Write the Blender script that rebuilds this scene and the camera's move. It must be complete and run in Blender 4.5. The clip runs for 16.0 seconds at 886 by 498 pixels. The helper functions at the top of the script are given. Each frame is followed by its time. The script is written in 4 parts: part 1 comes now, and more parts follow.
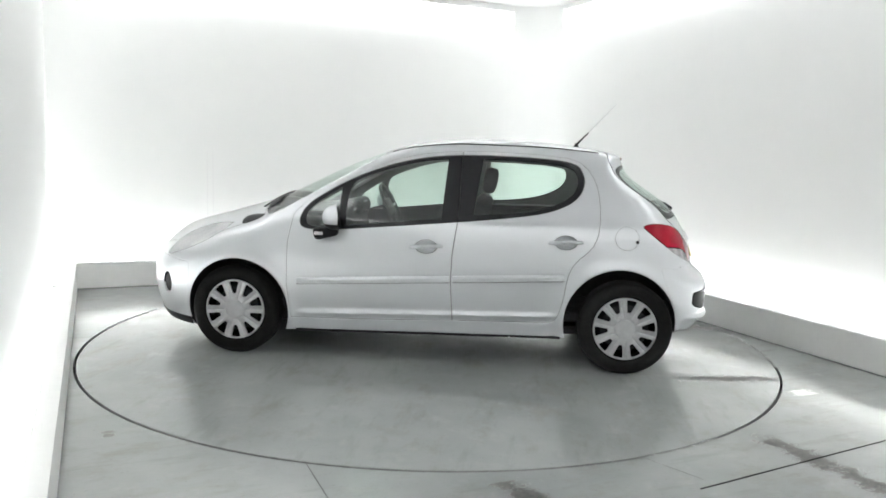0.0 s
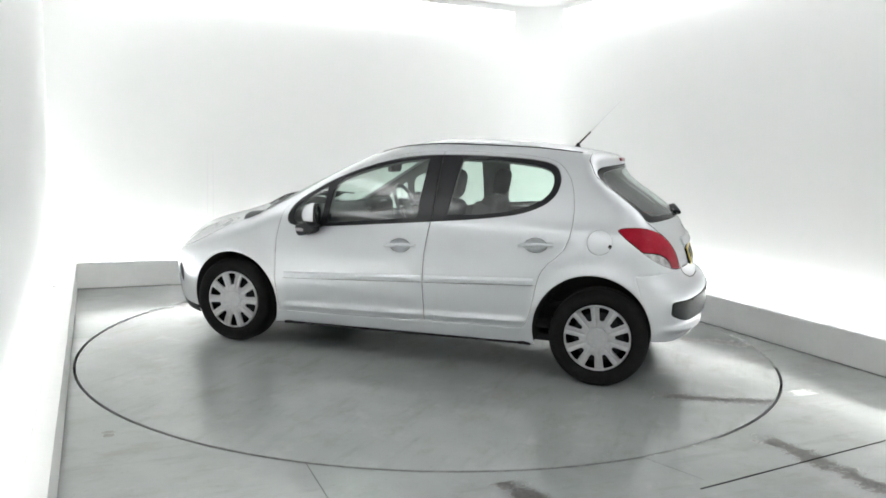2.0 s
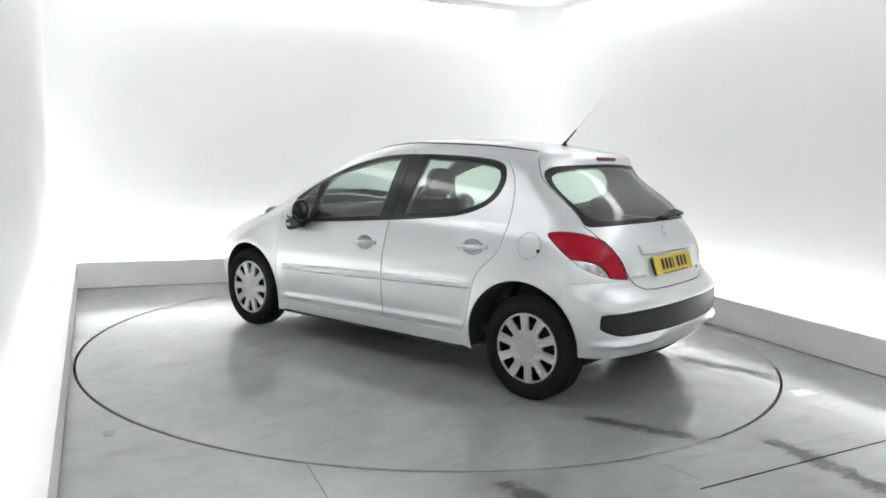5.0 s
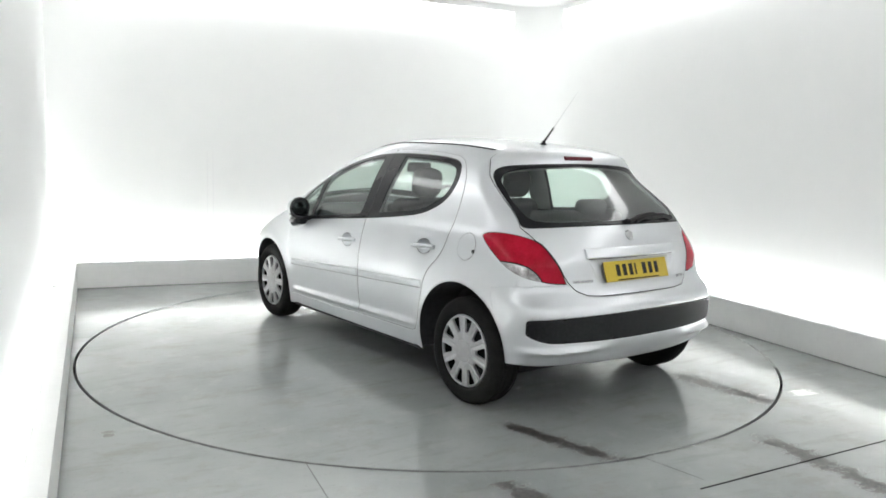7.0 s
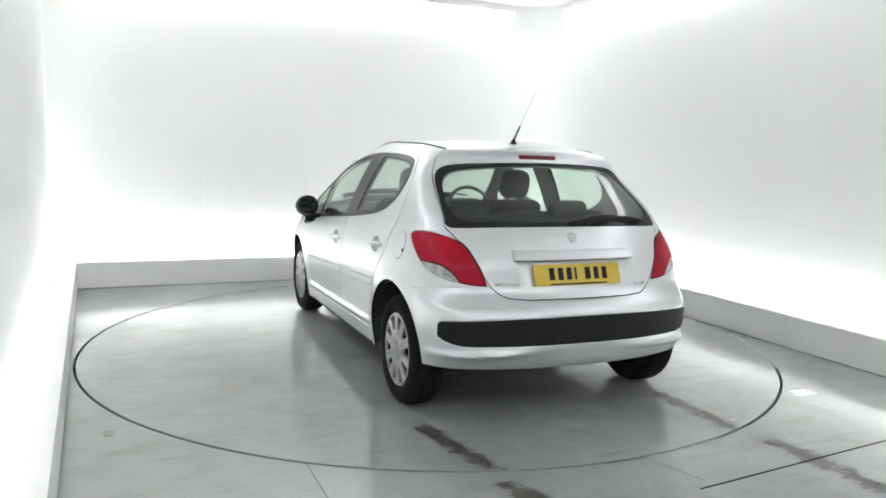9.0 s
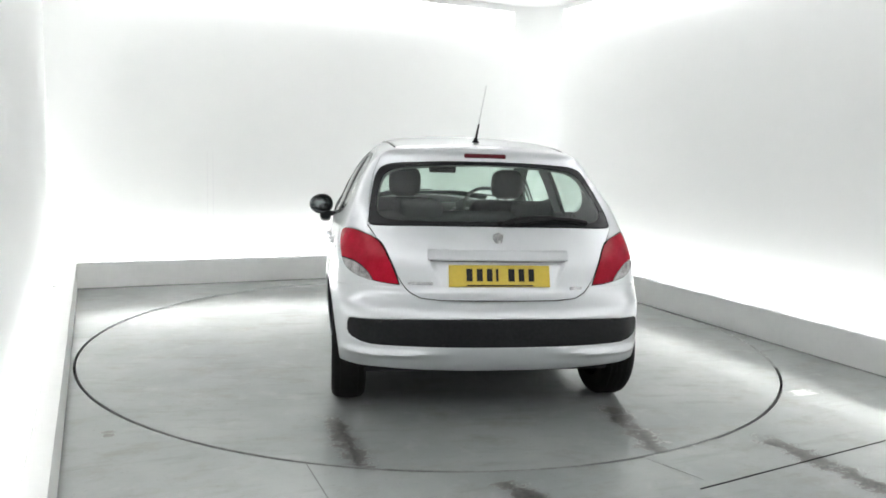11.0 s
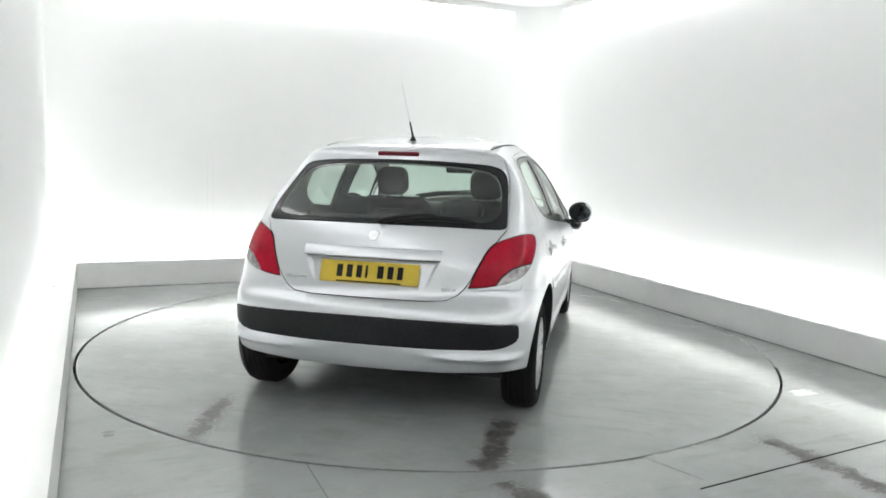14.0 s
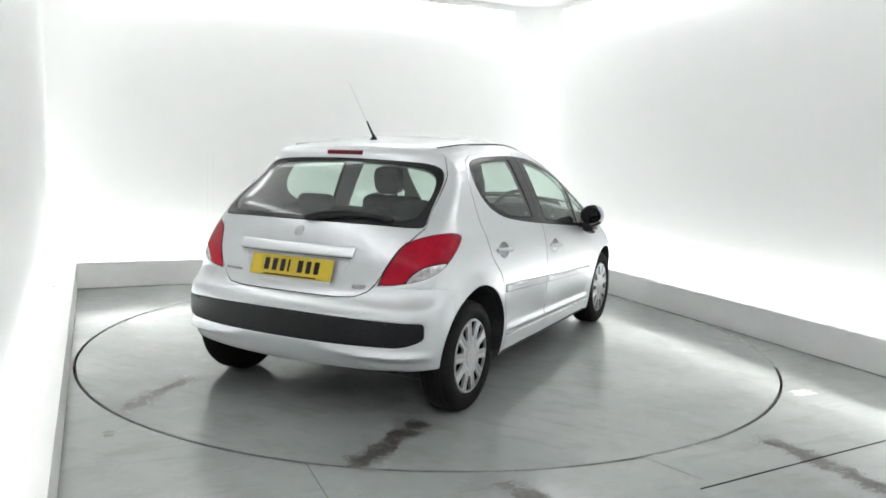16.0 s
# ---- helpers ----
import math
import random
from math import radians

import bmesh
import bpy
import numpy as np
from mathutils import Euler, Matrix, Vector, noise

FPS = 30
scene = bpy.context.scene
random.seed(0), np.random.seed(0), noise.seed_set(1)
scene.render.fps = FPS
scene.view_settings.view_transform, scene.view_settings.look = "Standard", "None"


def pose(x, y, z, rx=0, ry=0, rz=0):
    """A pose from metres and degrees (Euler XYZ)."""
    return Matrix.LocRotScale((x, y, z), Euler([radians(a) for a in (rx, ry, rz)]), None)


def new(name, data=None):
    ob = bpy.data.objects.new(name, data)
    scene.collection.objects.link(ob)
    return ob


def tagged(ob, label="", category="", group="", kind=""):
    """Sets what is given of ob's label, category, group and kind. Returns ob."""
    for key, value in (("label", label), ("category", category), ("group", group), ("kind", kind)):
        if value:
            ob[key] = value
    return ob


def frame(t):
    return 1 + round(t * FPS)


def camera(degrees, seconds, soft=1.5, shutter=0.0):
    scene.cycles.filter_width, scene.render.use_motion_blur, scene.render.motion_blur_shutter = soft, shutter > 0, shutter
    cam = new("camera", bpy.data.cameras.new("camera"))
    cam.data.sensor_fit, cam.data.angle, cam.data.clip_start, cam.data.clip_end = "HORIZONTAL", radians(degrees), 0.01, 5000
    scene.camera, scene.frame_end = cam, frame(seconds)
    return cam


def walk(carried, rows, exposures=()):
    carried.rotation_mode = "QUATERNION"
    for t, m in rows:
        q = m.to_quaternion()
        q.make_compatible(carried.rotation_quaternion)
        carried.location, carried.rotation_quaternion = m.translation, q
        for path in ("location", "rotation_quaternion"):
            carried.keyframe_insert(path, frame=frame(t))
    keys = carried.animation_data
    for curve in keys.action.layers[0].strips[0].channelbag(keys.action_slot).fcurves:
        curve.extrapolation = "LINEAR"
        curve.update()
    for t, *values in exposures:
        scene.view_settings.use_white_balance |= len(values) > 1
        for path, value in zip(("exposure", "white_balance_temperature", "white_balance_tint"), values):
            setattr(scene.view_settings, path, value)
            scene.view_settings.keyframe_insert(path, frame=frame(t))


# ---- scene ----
import functools

SPIN = [(t, 173.445 - 6.5497 * t - .046981 * t * t + .0014524 * t ** 3) for t in range(17)]

cam = camera(60.57, 16.0, soft=1.7)
EYE = pose(0, -5.535, 1.378, 90 - 7.351, 0, -.739) @ pose(0, 0, 0, 0, 0, 1.667)
walk(cam, [(0, EYE), (16, EYE)], exposures=[(0, 0.72), (16, 0.72)])

# ---- light: tubes behind the kerbs (the one at the entrance an added fill) and light boxes along the top of the walls, no daylight ----
world = bpy.data.worlds.new("world")
scene.world = world
world.use_nodes = True
world.node_tree.nodes["Background"].inputs[0].default_value = (.8, .82, .8, 1)
world.node_tree.nodes["Background"].inputs[1].default_value = .02
TUBE_LOW, TUBE_HIGH = 27.5, 2.3


# ---- materials ----
def material(name, color, rough=.5, metal=0.0, **more):
    m = bpy.data.materials.new(name)
    m.use_nodes = True
    p = m.node_tree.nodes["Principled BSDF"]
    p.inputs["Base Color"].default_value = (*color, 1)
    p.inputs["Roughness"].default_value = rough
    p.inputs["Metallic"].default_value = metal
    if metal == 0 and max(color) < .06:
        p.inputs["Specular IOR Level"].default_value = .14
    for key, value in more.items():
        p.inputs[key.replace("_", " ")].default_value = value
    return m


def node(m, kind, links=None, operation="", data_type=""):
    """Adds a node; links: input -> socket or value."""
    n = m.node_tree.nodes.new(kind)
    if operation:
        n.operation = operation
    if data_type:
        n.data_type = data_type
    for key, value in (links or {}).items():
        if isinstance(value, bpy.types.NodeSocket):
            m.node_tree.links.new(value, n.inputs[key])
        else:
            n.inputs[key].default_value = value
    return n


def calc(m, op, a, b=0.0, c=0.0):
    return node(m, "ShaderNodeMath", {0: a, 1: b, 2: c}, operation=op).outputs[0]


def place(m):
    return node(m, "ShaderNodeTexCoord").outputs["Object"]


def speckle(m, scale, detail=4.0, rough=.6, where=None):
    return node(m, "ShaderNodeTexNoise", {"Vector": where or place(m), "Scale": scale, "Detail": detail, "Roughness": rough}).outputs["Fac"]


def spread(m, value, lo, hi, a, b):
    return node(m, "ShaderNodeMapRange", {"Value": value, "From Min": lo, "From Max": hi, "To Min": a, "To Max": b}).outputs["Result"]


def mixed(m, fac, a, b):
    n = node(m, "ShaderNodeMix", data_type="RGBA")
    for i, v in ((0, fac), (6, a), (7, b)):
        if isinstance(v, bpy.types.NodeSocket):
            m.node_tree.links.new(v, n.inputs[i])
        else:
            n.inputs[i].default_value = v if i == 0 else (*v, 1)
    return n.outputs[2]


def plug(m, key, socket):
    m.node_tree.links.new(socket, m.node_tree.nodes["Principled BSDF"].inputs[key])


def bump(m, height, strength, distance):
    plug(m, "Normal", node(m, "ShaderNodeBump", {"Height": height, "Strength": strength, "Distance": distance}).outputs["Normal"])


def varied(name, a, b, rough, scale, metal=0.0, relief=0.0, span=.08, **more):
    """A surface with two colours of grain at two scales, and uneven gloss."""
    m = material(name, a, rough, metal, **more)
    big, fine = speckle(m, scale), speckle(m, scale * 9, 3.0)
    both = calc(m, "MULTIPLY_ADD", fine, .4, calc(m, "MULTIPLY", big, .6))
    plug(m, "Base Color", mixed(m, spread(m, both, .35, .65, 0, 1), a, b))
    plug(m, "Roughness", spread(m, both, .3, .7, rough - span, rough + span))
    if relief:
        bump(m, fine, .5, relief)
    return m


def glow(name, color, strength):
    m = material(name, (.9, .9, .9), .5)
    p = m.node_tree.nodes["Principled BSDF"]
    p.inputs["Emission Color"].default_value, p.inputs["Emission Strength"].default_value = (*color, 1), strength
    return m


def pane(name, tint, gloss=.075):
    """Thin coloured glass."""
    m = material(name, (1, 1, 1))
    clear = node(m, "ShaderNodeBsdfTransparent", {"Color": (*tint, 1)})
    shine = node(m, "ShaderNodeBsdfGlossy", {"Color": (1, 1, 1, 1), "Roughness": .07})
    facing = node(m, "ShaderNodeLayerWeight", {"Blend": .5}).outputs["Facing"]
    fresnel = calc(m, "MULTIPLY_ADD", calc(m, "POWER", facing, 4.0), .6, gloss)
    mix = node(m, "ShaderNodeMixShader", {0: fresnel, 1: clear.outputs[0], 2: shine.outputs[0]})
    m.node_tree.links.new(mix.outputs[0], m.node_tree.nodes["Material Output"].inputs["Surface"])
    return m


wall_paint = varied("wall_paint", (.865, .875, .865), (.885, .89, .88), .6, .7, relief=.0006)
kerb_paint = varied("kerb_paint", (.78, .785, .775), (.83, .83, .82), .45, 2.5, relief=.0006)
ceiling_paint = varied("ceiling_paint", (.84, .84, .84), (.87, .87, .87), .7, .8)
tube_low = glow("tube_low", (.985, 1.0, 1.0), TUBE_LOW)
tube_high = glow("tube_high", (.985, 1.0, 1.0), TUBE_HIGH)
rim_steel = varied("rim_steel", (.16, .165, .165), (.26, .26, .26), .4, 12, metal=.4)
joint_grey = material("joint_grey", (.82, .82, .82), .6)
foot_gap = material("foot_gap", (.10, .10, .10), .8)
gap_fade = varied("gap_fade_strip", (.23, .235, .23), (.30, .305, .30), .25, 20)
grey_gap = material("grey_gap", (.12, .12, .12), .7)
dark_gap = material("dark_gap", (.02, .02, .02), .8)


def concrete(name, marks, pale=()):
    """Painted and polished floor with scuffs, and worn tyre tracks along the second axis: marks are (a, c from, c to, width, slope)."""
    m = material(name, (.3, .3, .3), .2, IOR=1.95)
    where = place(m)
    big, mid, fine = speckle(m, .9, 5, .6, where), speckle(m, 5, 6, .65, where), speckle(m, 45, 3, .6, where)
    color = mixed(m, spread(m, big, .35, .68, 0, 1), (.290, .304, .304), (.372, .385, .382))
    color = mixed(m, spread(m, mid, .56, .70, 0, .35), color, (.41, .415, .405))
    streak = speckle(m, 2.2, 5, .6, node(m, "ShaderNodeMapping", {"Vector": where, "Rotation": (0, 0, .5), "Scale": (1, 5, 1)}).outputs[0])
    color = mixed(m, spread(m, streak, .55, .72, 0, .28), color, (.19, .192, .183))
    color = mixed(m, spread(m, fine, .62, .75, 0, .3), color, (.16, .16, .155))
    dust = speckle(m, 2.6, 8, .72, node(m, "ShaderNodeMapping", {"Vector": where, "Location": (7, 3, 0), "Scale": (1, 1.6, 1)}).outputs[0])
    color = mixed(m, spread(m, dust, .52, .72, 0, .55), color, (.25, .232, .21))
    xyz = node(m, "ShaderNodeSeparateXYZ", {0: where}).outputs

    def patches(rows):
        total = 0.0
        for a, c0, c1, wide, slope in rows:
            along = calc(m, "SUBTRACT", xyz[1], (c0 + c1) / 2)
            off = calc(m, "ABSOLUTE", calc(m, "SUBTRACT", calc(m, "SUBTRACT", xyz[0], a), calc(m, "MULTIPLY", along, slope)))
            across = spread(m, off, wide * .15, wide * 1.15, 1, 0)
            length = spread(m, calc(m, "ABSOLUTE", along), abs(c1 - c0) * .34, abs(c1 - c0) * .54, 1, 0)
            total = calc(m, "MAXIMUM", total, calc(m, "MULTIPLY", across, length))
        return total

    wear = patches(marks)
    broken = speckle(m, 9, 8, .74, node(m, "ShaderNodeMapping", {"Vector": where, "Scale": (1.0, 1.5, 1)}).outputs[0])
    film = spread(m, calc(m, "MULTIPLY_ADD", wear, .30, mid), .70, .92, 0, .4)
    color = mixed(m, film, color, (.13, .118, .110))
    worn = spread(m, calc(m, "MULTIPLY_ADD", wear, .33, broken), .72, .77, 0, .97)
    color = mixed(m, worn, color, mixed(m, spread(m, fine, .4, .6, 0, 1), (.012, .0105, .010), (.056, .045, .040)))
    if pale:
        color = mixed(m, spread(m, calc(m, "MULTIPLY_ADD", patches(pale), .3, broken), .68, .80, 0, .85), color, (.62, .62, .60))
    plug(m, "Base Color", color)
    rough = calc(m, "MULTIPLY_ADD", worn, .3, spread(m, calc(m, "MULTIPLY_ADD", mid, .5, calc(m, "MULTIPLY", dust, .5)), .38, .64, .10, .26))
    plug(m, "Roughness", rough)
    bump(m, calc(m, "MULTIPLY_ADD", mid, .7, calc(m, "MULTIPLY", fine, .3)), .07, .004)
    return m


floor_coat = concrete("floor_coat", [(.815, -3.7, -2.25, .15, -.05), (-.62, -3.3, -2.32, .13, -.15), (-2.21, -1.34, -1.23, .06, 0)], [(1.61, -2.0, -1.87, .17, 0), (1.95, -1.3, -.9, .2, 0)])
plate_coat = concrete("plate_coat", [(.80, -2.35, -1.5, .14, 0), (-.66, -2.40, -1.60, .12, -.22)])


# ---- building helpers ----
def mesh_of(name, bm, mat, smooth=False, angle=35):
    me = bpy.data.meshes.new(name)
    bm.to_mesh(me)
    bm.free()
    me.materials.append(mat)
    if smooth:
        for p in me.polygons:
            p.use_smooth = True
        me.set_sharp_from_angle(angle=radians(angle))
    return me


def part(name, bm, mat, parent=None, label="", smooth=False, angle=35, m=None):
    ob = new(name, mesh_of(name, bm, mat, smooth, angle))
    if parent:
        ob.parent = parent
    if m is not None:
        ob.matrix_basis = m
    return tagged(ob, label)


def thing(name, label, category, group="", m=None):
    ob = new(name)
    if m is not None:
        ob.matrix_basis = m
    return tagged(ob, label, category, group)


def box(sx, sy, sz, at=(0, 0, 0), bevel=0.0, seg=2, bm=None):
    made = bm or bmesh.new()
    vs = bmesh.ops.create_cube(made, size=1, matrix=Matrix.Translation(at) @ Matrix.Diagonal((sx, sy, sz, 1)))["verts"]
    if bevel:
        edges = {e for v in vs for e in v.link_edges}
        bmesh.ops.bevel(made, geom=list(edges), offset=bevel, segments=seg, affect="EDGES", profile=.5)
    return made


def prism(outline, z0, z1, bm=None):
    """An upright block on a plan outline."""
    made = bm or bmesh.new()
    low = [made.verts.new((x, y, z0)) for x, y in outline]
    high = [made.verts.new((x, y, z1)) for x, y in outline]
    n = len(outline)
    made.faces.new(low[::-1]), made.faces.new(high)
    for i in range(n):
        made.faces.new((low[i], low[(i + 1) % n], high[(i + 1) % n], high[i]))
    bmesh.ops.recalc_face_normals(made, faces=made.faces)
    return made


def lathe(profile, n=48, axis="Y", bm=None, m=None):
    """A round body from (radius, distance along the axis)."""
    made = bm or bmesh.new()
    rings = []
    for r, h in profile:
        ring = []
        for k in range(n):
            a = 2 * math.pi * k / n
            p = Vector((r * math.cos(a), h, r * math.sin(a))) if axis == "Y" else Vector((r * math.cos(a), r * math.sin(a), h))
            ring.append(made.verts.new(m @ p if m else p))
        rings.append(ring)
    for a, b in zip(rings, rings[1:]):
        for k in range(n):
            made.faces.new((a[k], a[(k + 1) % n], b[(k + 1) % n], b[k]))
    bmesh.ops.recalc_face_normals(made, faces=made.faces)
    return made


def tube(points, radius, n=8, bm=None, taper=1.0):
    """A round bar along points."""
    made = bm or bmesh.new()
    pts = [Vector(p) for p in points]
    rings = []
    for i, p in enumerate(pts):
        way = (pts[min(i + 1, len(pts) - 1)] - pts[max(i - 1, 0)]).normalized()
        side = way.orthogonal().normalized() if not rings else (last - last.dot(way) * way).normalized()
        last = side
        up = way.cross(side)
        r = radius * (1 + (taper - 1) * i / (len(pts) - 1))
        rings.append([made.verts.new(p + r * (math.cos(2 * math.pi * k / n) * side + math.sin(2 * math.pi * k / n) * up)) for k in range(n)])
    for a, b in zip(rings, rings[1:]):
        for k in range(n):
            made.faces.new((a[k], a[(k + 1) % n], b[(k + 1) % n], b[k]))
    made.faces.new(rings[0][::-1]), made.faces.new(rings[-1])
    return made


# ---- the room: a rectangle turned by 23.4 degrees, seen from its entrance ----
ROOM = pose(0, 0, 0, 0, 0, 23.4)
A0, A1, C0, C1 = -2.455, 2.422, -5.75, 2.69      # inner faces of the kerbs
GAP, WALL, TOP, ROOF = .22, .12, 3.07, 3.07
KERB = .243
SKEW = .0222      # the west wall stands a little askew
KERB_SKEW = .0123      # and its kerb less so
CS = C0 + .22      # inner face of the unseen kerb added at the entrance
W0, W1, V0, V1 = A0 - GAP, A1 + GAP, C0, C1 + GAP
R = 2.391


def structure(name, bm, mat, label, category, smooth=False):
    return tagged(part(name, bm, mat, None, label, smooth, m=ROOM), kind="structure", category=category)


north = structure("wall_north", box(W1 - W0 + 2 * WALL, WALL, ROOF + .1, ((W0 + W1) / 2, V1 + WALL / 2, ROOF / 2)), wall_paint, "smooth white painted studio wall", "wall")
structure("wall_east", box(WALL, V1 - V0, ROOF + .1, (W1 + WALL / 2, (V0 + V1) / 2, ROOF / 2)), wall_paint, "smooth white painted studio wall", "wall")
structure("wall_west", prism([(W0, V1), (W0 - .15, V1), (W0 - .15, V0), (W0 + SKEW * (V1 - V0), V0)], -.05, ROOF + .05), wall_paint, "smooth white painted studio wall", "wall")
structure("wall_south", box(W1 - W0 + 2 * WALL, WALL, ROOF + .1, ((W0 + W1) / 2, V0 - WALL / 2, ROOF / 2)), wall_paint, "smooth white painted wall at the entrance", "wall")

for a in (-1.247, -1.192):
    part("wall_joint", box(.005, .004, 1.1, (a, V1 - .001, .75)), joint_grey, north)

# kerbs that hide the lower tubes
structure("kerb_north", box(A1 - A0 + .1, .09, KERB, ((A0 + A1) / 2 + .05, C1 + .045, KERB / 2), .006), kerb_paint, "low white painted kerb before the wall", "kerb")
structure("kerb_east", box(.09, C1 - C0 - .004, KERB, (A1 + .045, (C0 + C1) / 2 - .002, KERB / 2), .006), kerb_paint, "low white painted kerb before the wall", "kerb")
structure("kerb_west", prism([(A0 - .09, C1), (A0 - .09 + KERB_SKEW * (C1 - C0), C0), (A0 + KERB_SKEW * (C1 - C0), C0), (A0, C1)], 0, KERB), kerb_paint, "low white painted kerb before the wall", "kerb")

# unseen kerb, added to screen the fill tube at the entrance
structure("added_kerb_south", box(4.74, .09, KERB, (.05, CS - .045, KERB / 2), .006), kerb_paint, "low white painted kerb before the wall", "kerb")

# the walls run into each other in a round cove
bm = bmesh.new()
COVE = .50
arc = [(W1 - COVE + COVE * math.cos(math.pi / 2 * k / 16), V1 - COVE + COVE * math.sin(math.pi / 2 * k / 16)) for k in range(17)]
ends = [[bm.verts.new((x, y, z)) for x, y in arc + [(W1 - .001, V1 - .001)]] for z in (.001, TOP - .001)]
for i in range(18):
    j = (i + 1) % 18
    bm.faces.new((ends[0][i], ends[0][j], ends[1][j], ends[1][i]))
for e in ends:
    bm.faces.new(e)
bmesh.ops.recalc_face_normals(bm, faces=bm.faces)
structure("wall_corner", bm, wall_paint, "round white cove where two walls meet", "wall", True)

# the floor, with a round hole for the turntable
bm = bmesh.new()
n = 180
hole, deep, rim = [], [], []
for k in range(n):
    a = 2 * math.pi * k / n
    c, s = math.cos(a), math.sin(a)
    far = min((W1 if c > 0 else W0) / c if abs(c) > 1e-6 else 99, (V1 if s > 0 else V0) / s if abs(s) > 1e-6 else 99)
    hole.append(bm.verts.new((c * (R + .015), s * (R + .015), 0)))
    deep.append(bm.verts.new((c * (R + .015), s * (R + .015), -.05)))
    rim.append(bm.verts.new((c * far, s * far, 0)))
for k in range(n):
    j = (k + 1) % n
    bm.faces.new((hole[k], rim[k], rim[j], hole[j]))
    bm.faces.new((deep[k], hole[k], hole[j], deep[j]))
for x, y in ((W0, V0), (W1, V0), (W1, V1), (W0, V1)):
    a = math.atan2(y, x) % (2 * math.pi)
    k = int(a / (2 * math.pi) * n)
    bm.faces.new((rim[k], bm.verts.new((x, y, 0)), rim[(k + 1) % n]))
bmesh.ops.recalc_face_normals(bm, faces=bm.faces)
for f in bm.faces:
    if f.normal.z < -.5:
        f.normal_flip()
floor = structure("floor", bm, floor_coat, "polished grey painted floor with brown tyre marks", "floor")
part("floor_joint", prism([(.06, -2.765), (1.99, -2.607), (1.99, -2.600), (.06, -2.758)], -.001, .002), dark_gap, floor)
part("floor_joint", prism([(.05, -2.42), (.14, -2.69), (.142, -2.69), (.052, -2.42)], -.001, .001), gap_fade, floor)
part("floor_joint", box(A1 - A0 - .004, .007, .003, ((A0 + A1) / 2, C1 - .004, .0005)), foot_gap, floor)
part("floor_joint", box(.007, C1 - CS - .02, .003, (A1 - .004, (C1 + CS) / 2, .0005)), foot_gap, floor)
# grey strips added over the gap round the turntable, where its dark line fades out
for a0, a1 in ((-88.5, -77), (-38, 62), (134, 141)):
    bm, rows = bmesh.new(), []
    for k in range(41):
        a = radians(a0 + (a1 - a0) * k / 40)
        rows.append([bm.verts.new((r * math.cos(a), r * math.sin(a), z)) for r, z in ((R + .002, -.02), (R + .002, -.0012), (R + .0152, -.0008))])
    for a, b in zip(rows, rows[1:]):
        for i in range(2):
            bm.faces.new((a[i], a[i + 1], b[i + 1], b[i]))
    bmesh.ops.recalc_face_normals(bm, faces=bm.faces)
    part("gap_fade_strip", bm, gap_fade, floor, "added grey strip that fades out the gap round the turntable", True)
part("floor_joint", box(.003, .9, .003, (-1.42, -2.40, .0005)), grey_gap, floor)
structure("pit", box(5.2, 5.2, .1, (0, 0, -.12)), dark_gap, "dark pit under the turntable", "floor")
structure("ceiling", box(W1 - W0, V1 - V0, .06, ((W0 + W1) / 2, (V0 + V1) / 2, TOP + .03)), ceiling_paint, "plain white ceiling", "ceiling")


def strip(name, sx, sy, at, mat, z, label, turn=0.0, tall=.03):
    t = thing(name, label, "light", "tube lights round the room", m=ROOM @ pose(*at, z, 0, 0, turn))
    part("diffuser", box(sx - .02 if sx > sy else sx, sy - .02 if sy > sx else sy, tall, (0, 0, (tall - .03) / 2), .008), mat, t)
    for k in (-1, 1):
        part("end_cap", box(.02 if sx > sy else sx, .02 if sy > sx else sy, .032, ((k * (sx / 2 - .005) if sx > sy else 0), (k * (sy / 2 - .005) if sy > sx else 0), -.003)), kerb_paint, t)
    part("channel", box(sx, sy, .02, (0, 0, -.026)), kerb_paint, t)


# joint between the wall and the floor behind the kerb
part("floor_joint", prism([(W0 + .001, V1 - .01), (W0 + .001 + SKEW * (V1 + .55), -.55), (W0 + .010 + SKEW * (V1 + .55), -.55), (W0 + .010, V1 - .01)], .0005, .004), dark_gap, floor)
LOW = "long white tube light behind the kerb"
HIGH = "long white light box along the top of the wall"
strip("floor_light", A1 - A0 - .12, .05, ((A0 + A1) / 2, C1 + .13), tube_low, .12, LOW)
strip("floor_light", .05, C1 - C0 - .12, (A1 + .13, (C0 + C1) / 2), tube_low, .12, LOW)
strip("floor_light", .046, 6.8, (-2.529, -.72), tube_low, .055, LOW, .81, .07)
# unseen fill tube, added to brighten the car's near side
strip("floor_light", 3.0, .05, (.05, CS - .15), tube_low, .12, LOW)


def light_box(length, m):
    """A box with a rounded glowing front, its back on the wall (towards +y)."""
    t = thing("light_box", HIGH, "light", "light boxes along the walls", m=ROOM @ m)
    front = [(-.006, -.002), (-.045, .003), (-.085, .018), (-.097, .05), (-.099, .11), (-.095, .18), (-.08, .21)]
    shell = [(-.005, -.001), (-.004, .221), (-.079, .211)]
    for name, shape, mat in (("diffuser", front, tube_high), ("housing", shell, kerb_paint)):
        bm, ends = bmesh.new(), []
        for x in (-length / 2, length / 2):
            ends.append([bm.verts.new((x, y, z)) for y, z in shape])
        for i in range(len(shape) - 1):
            bm.faces.new((ends[0][i], ends[0][i + 1], ends[1][i + 1], ends[1][i]))
        bmesh.ops.recalc_face_normals(bm, faces=bm.faces)
        part(name, bm, mat, t, "", True, 40)
    for s in (-1, 1):
        part("end_cap", box(.012, .10, .235, (s * (length / 2 + .006), -.051, .111), .004), kerb_paint, t)


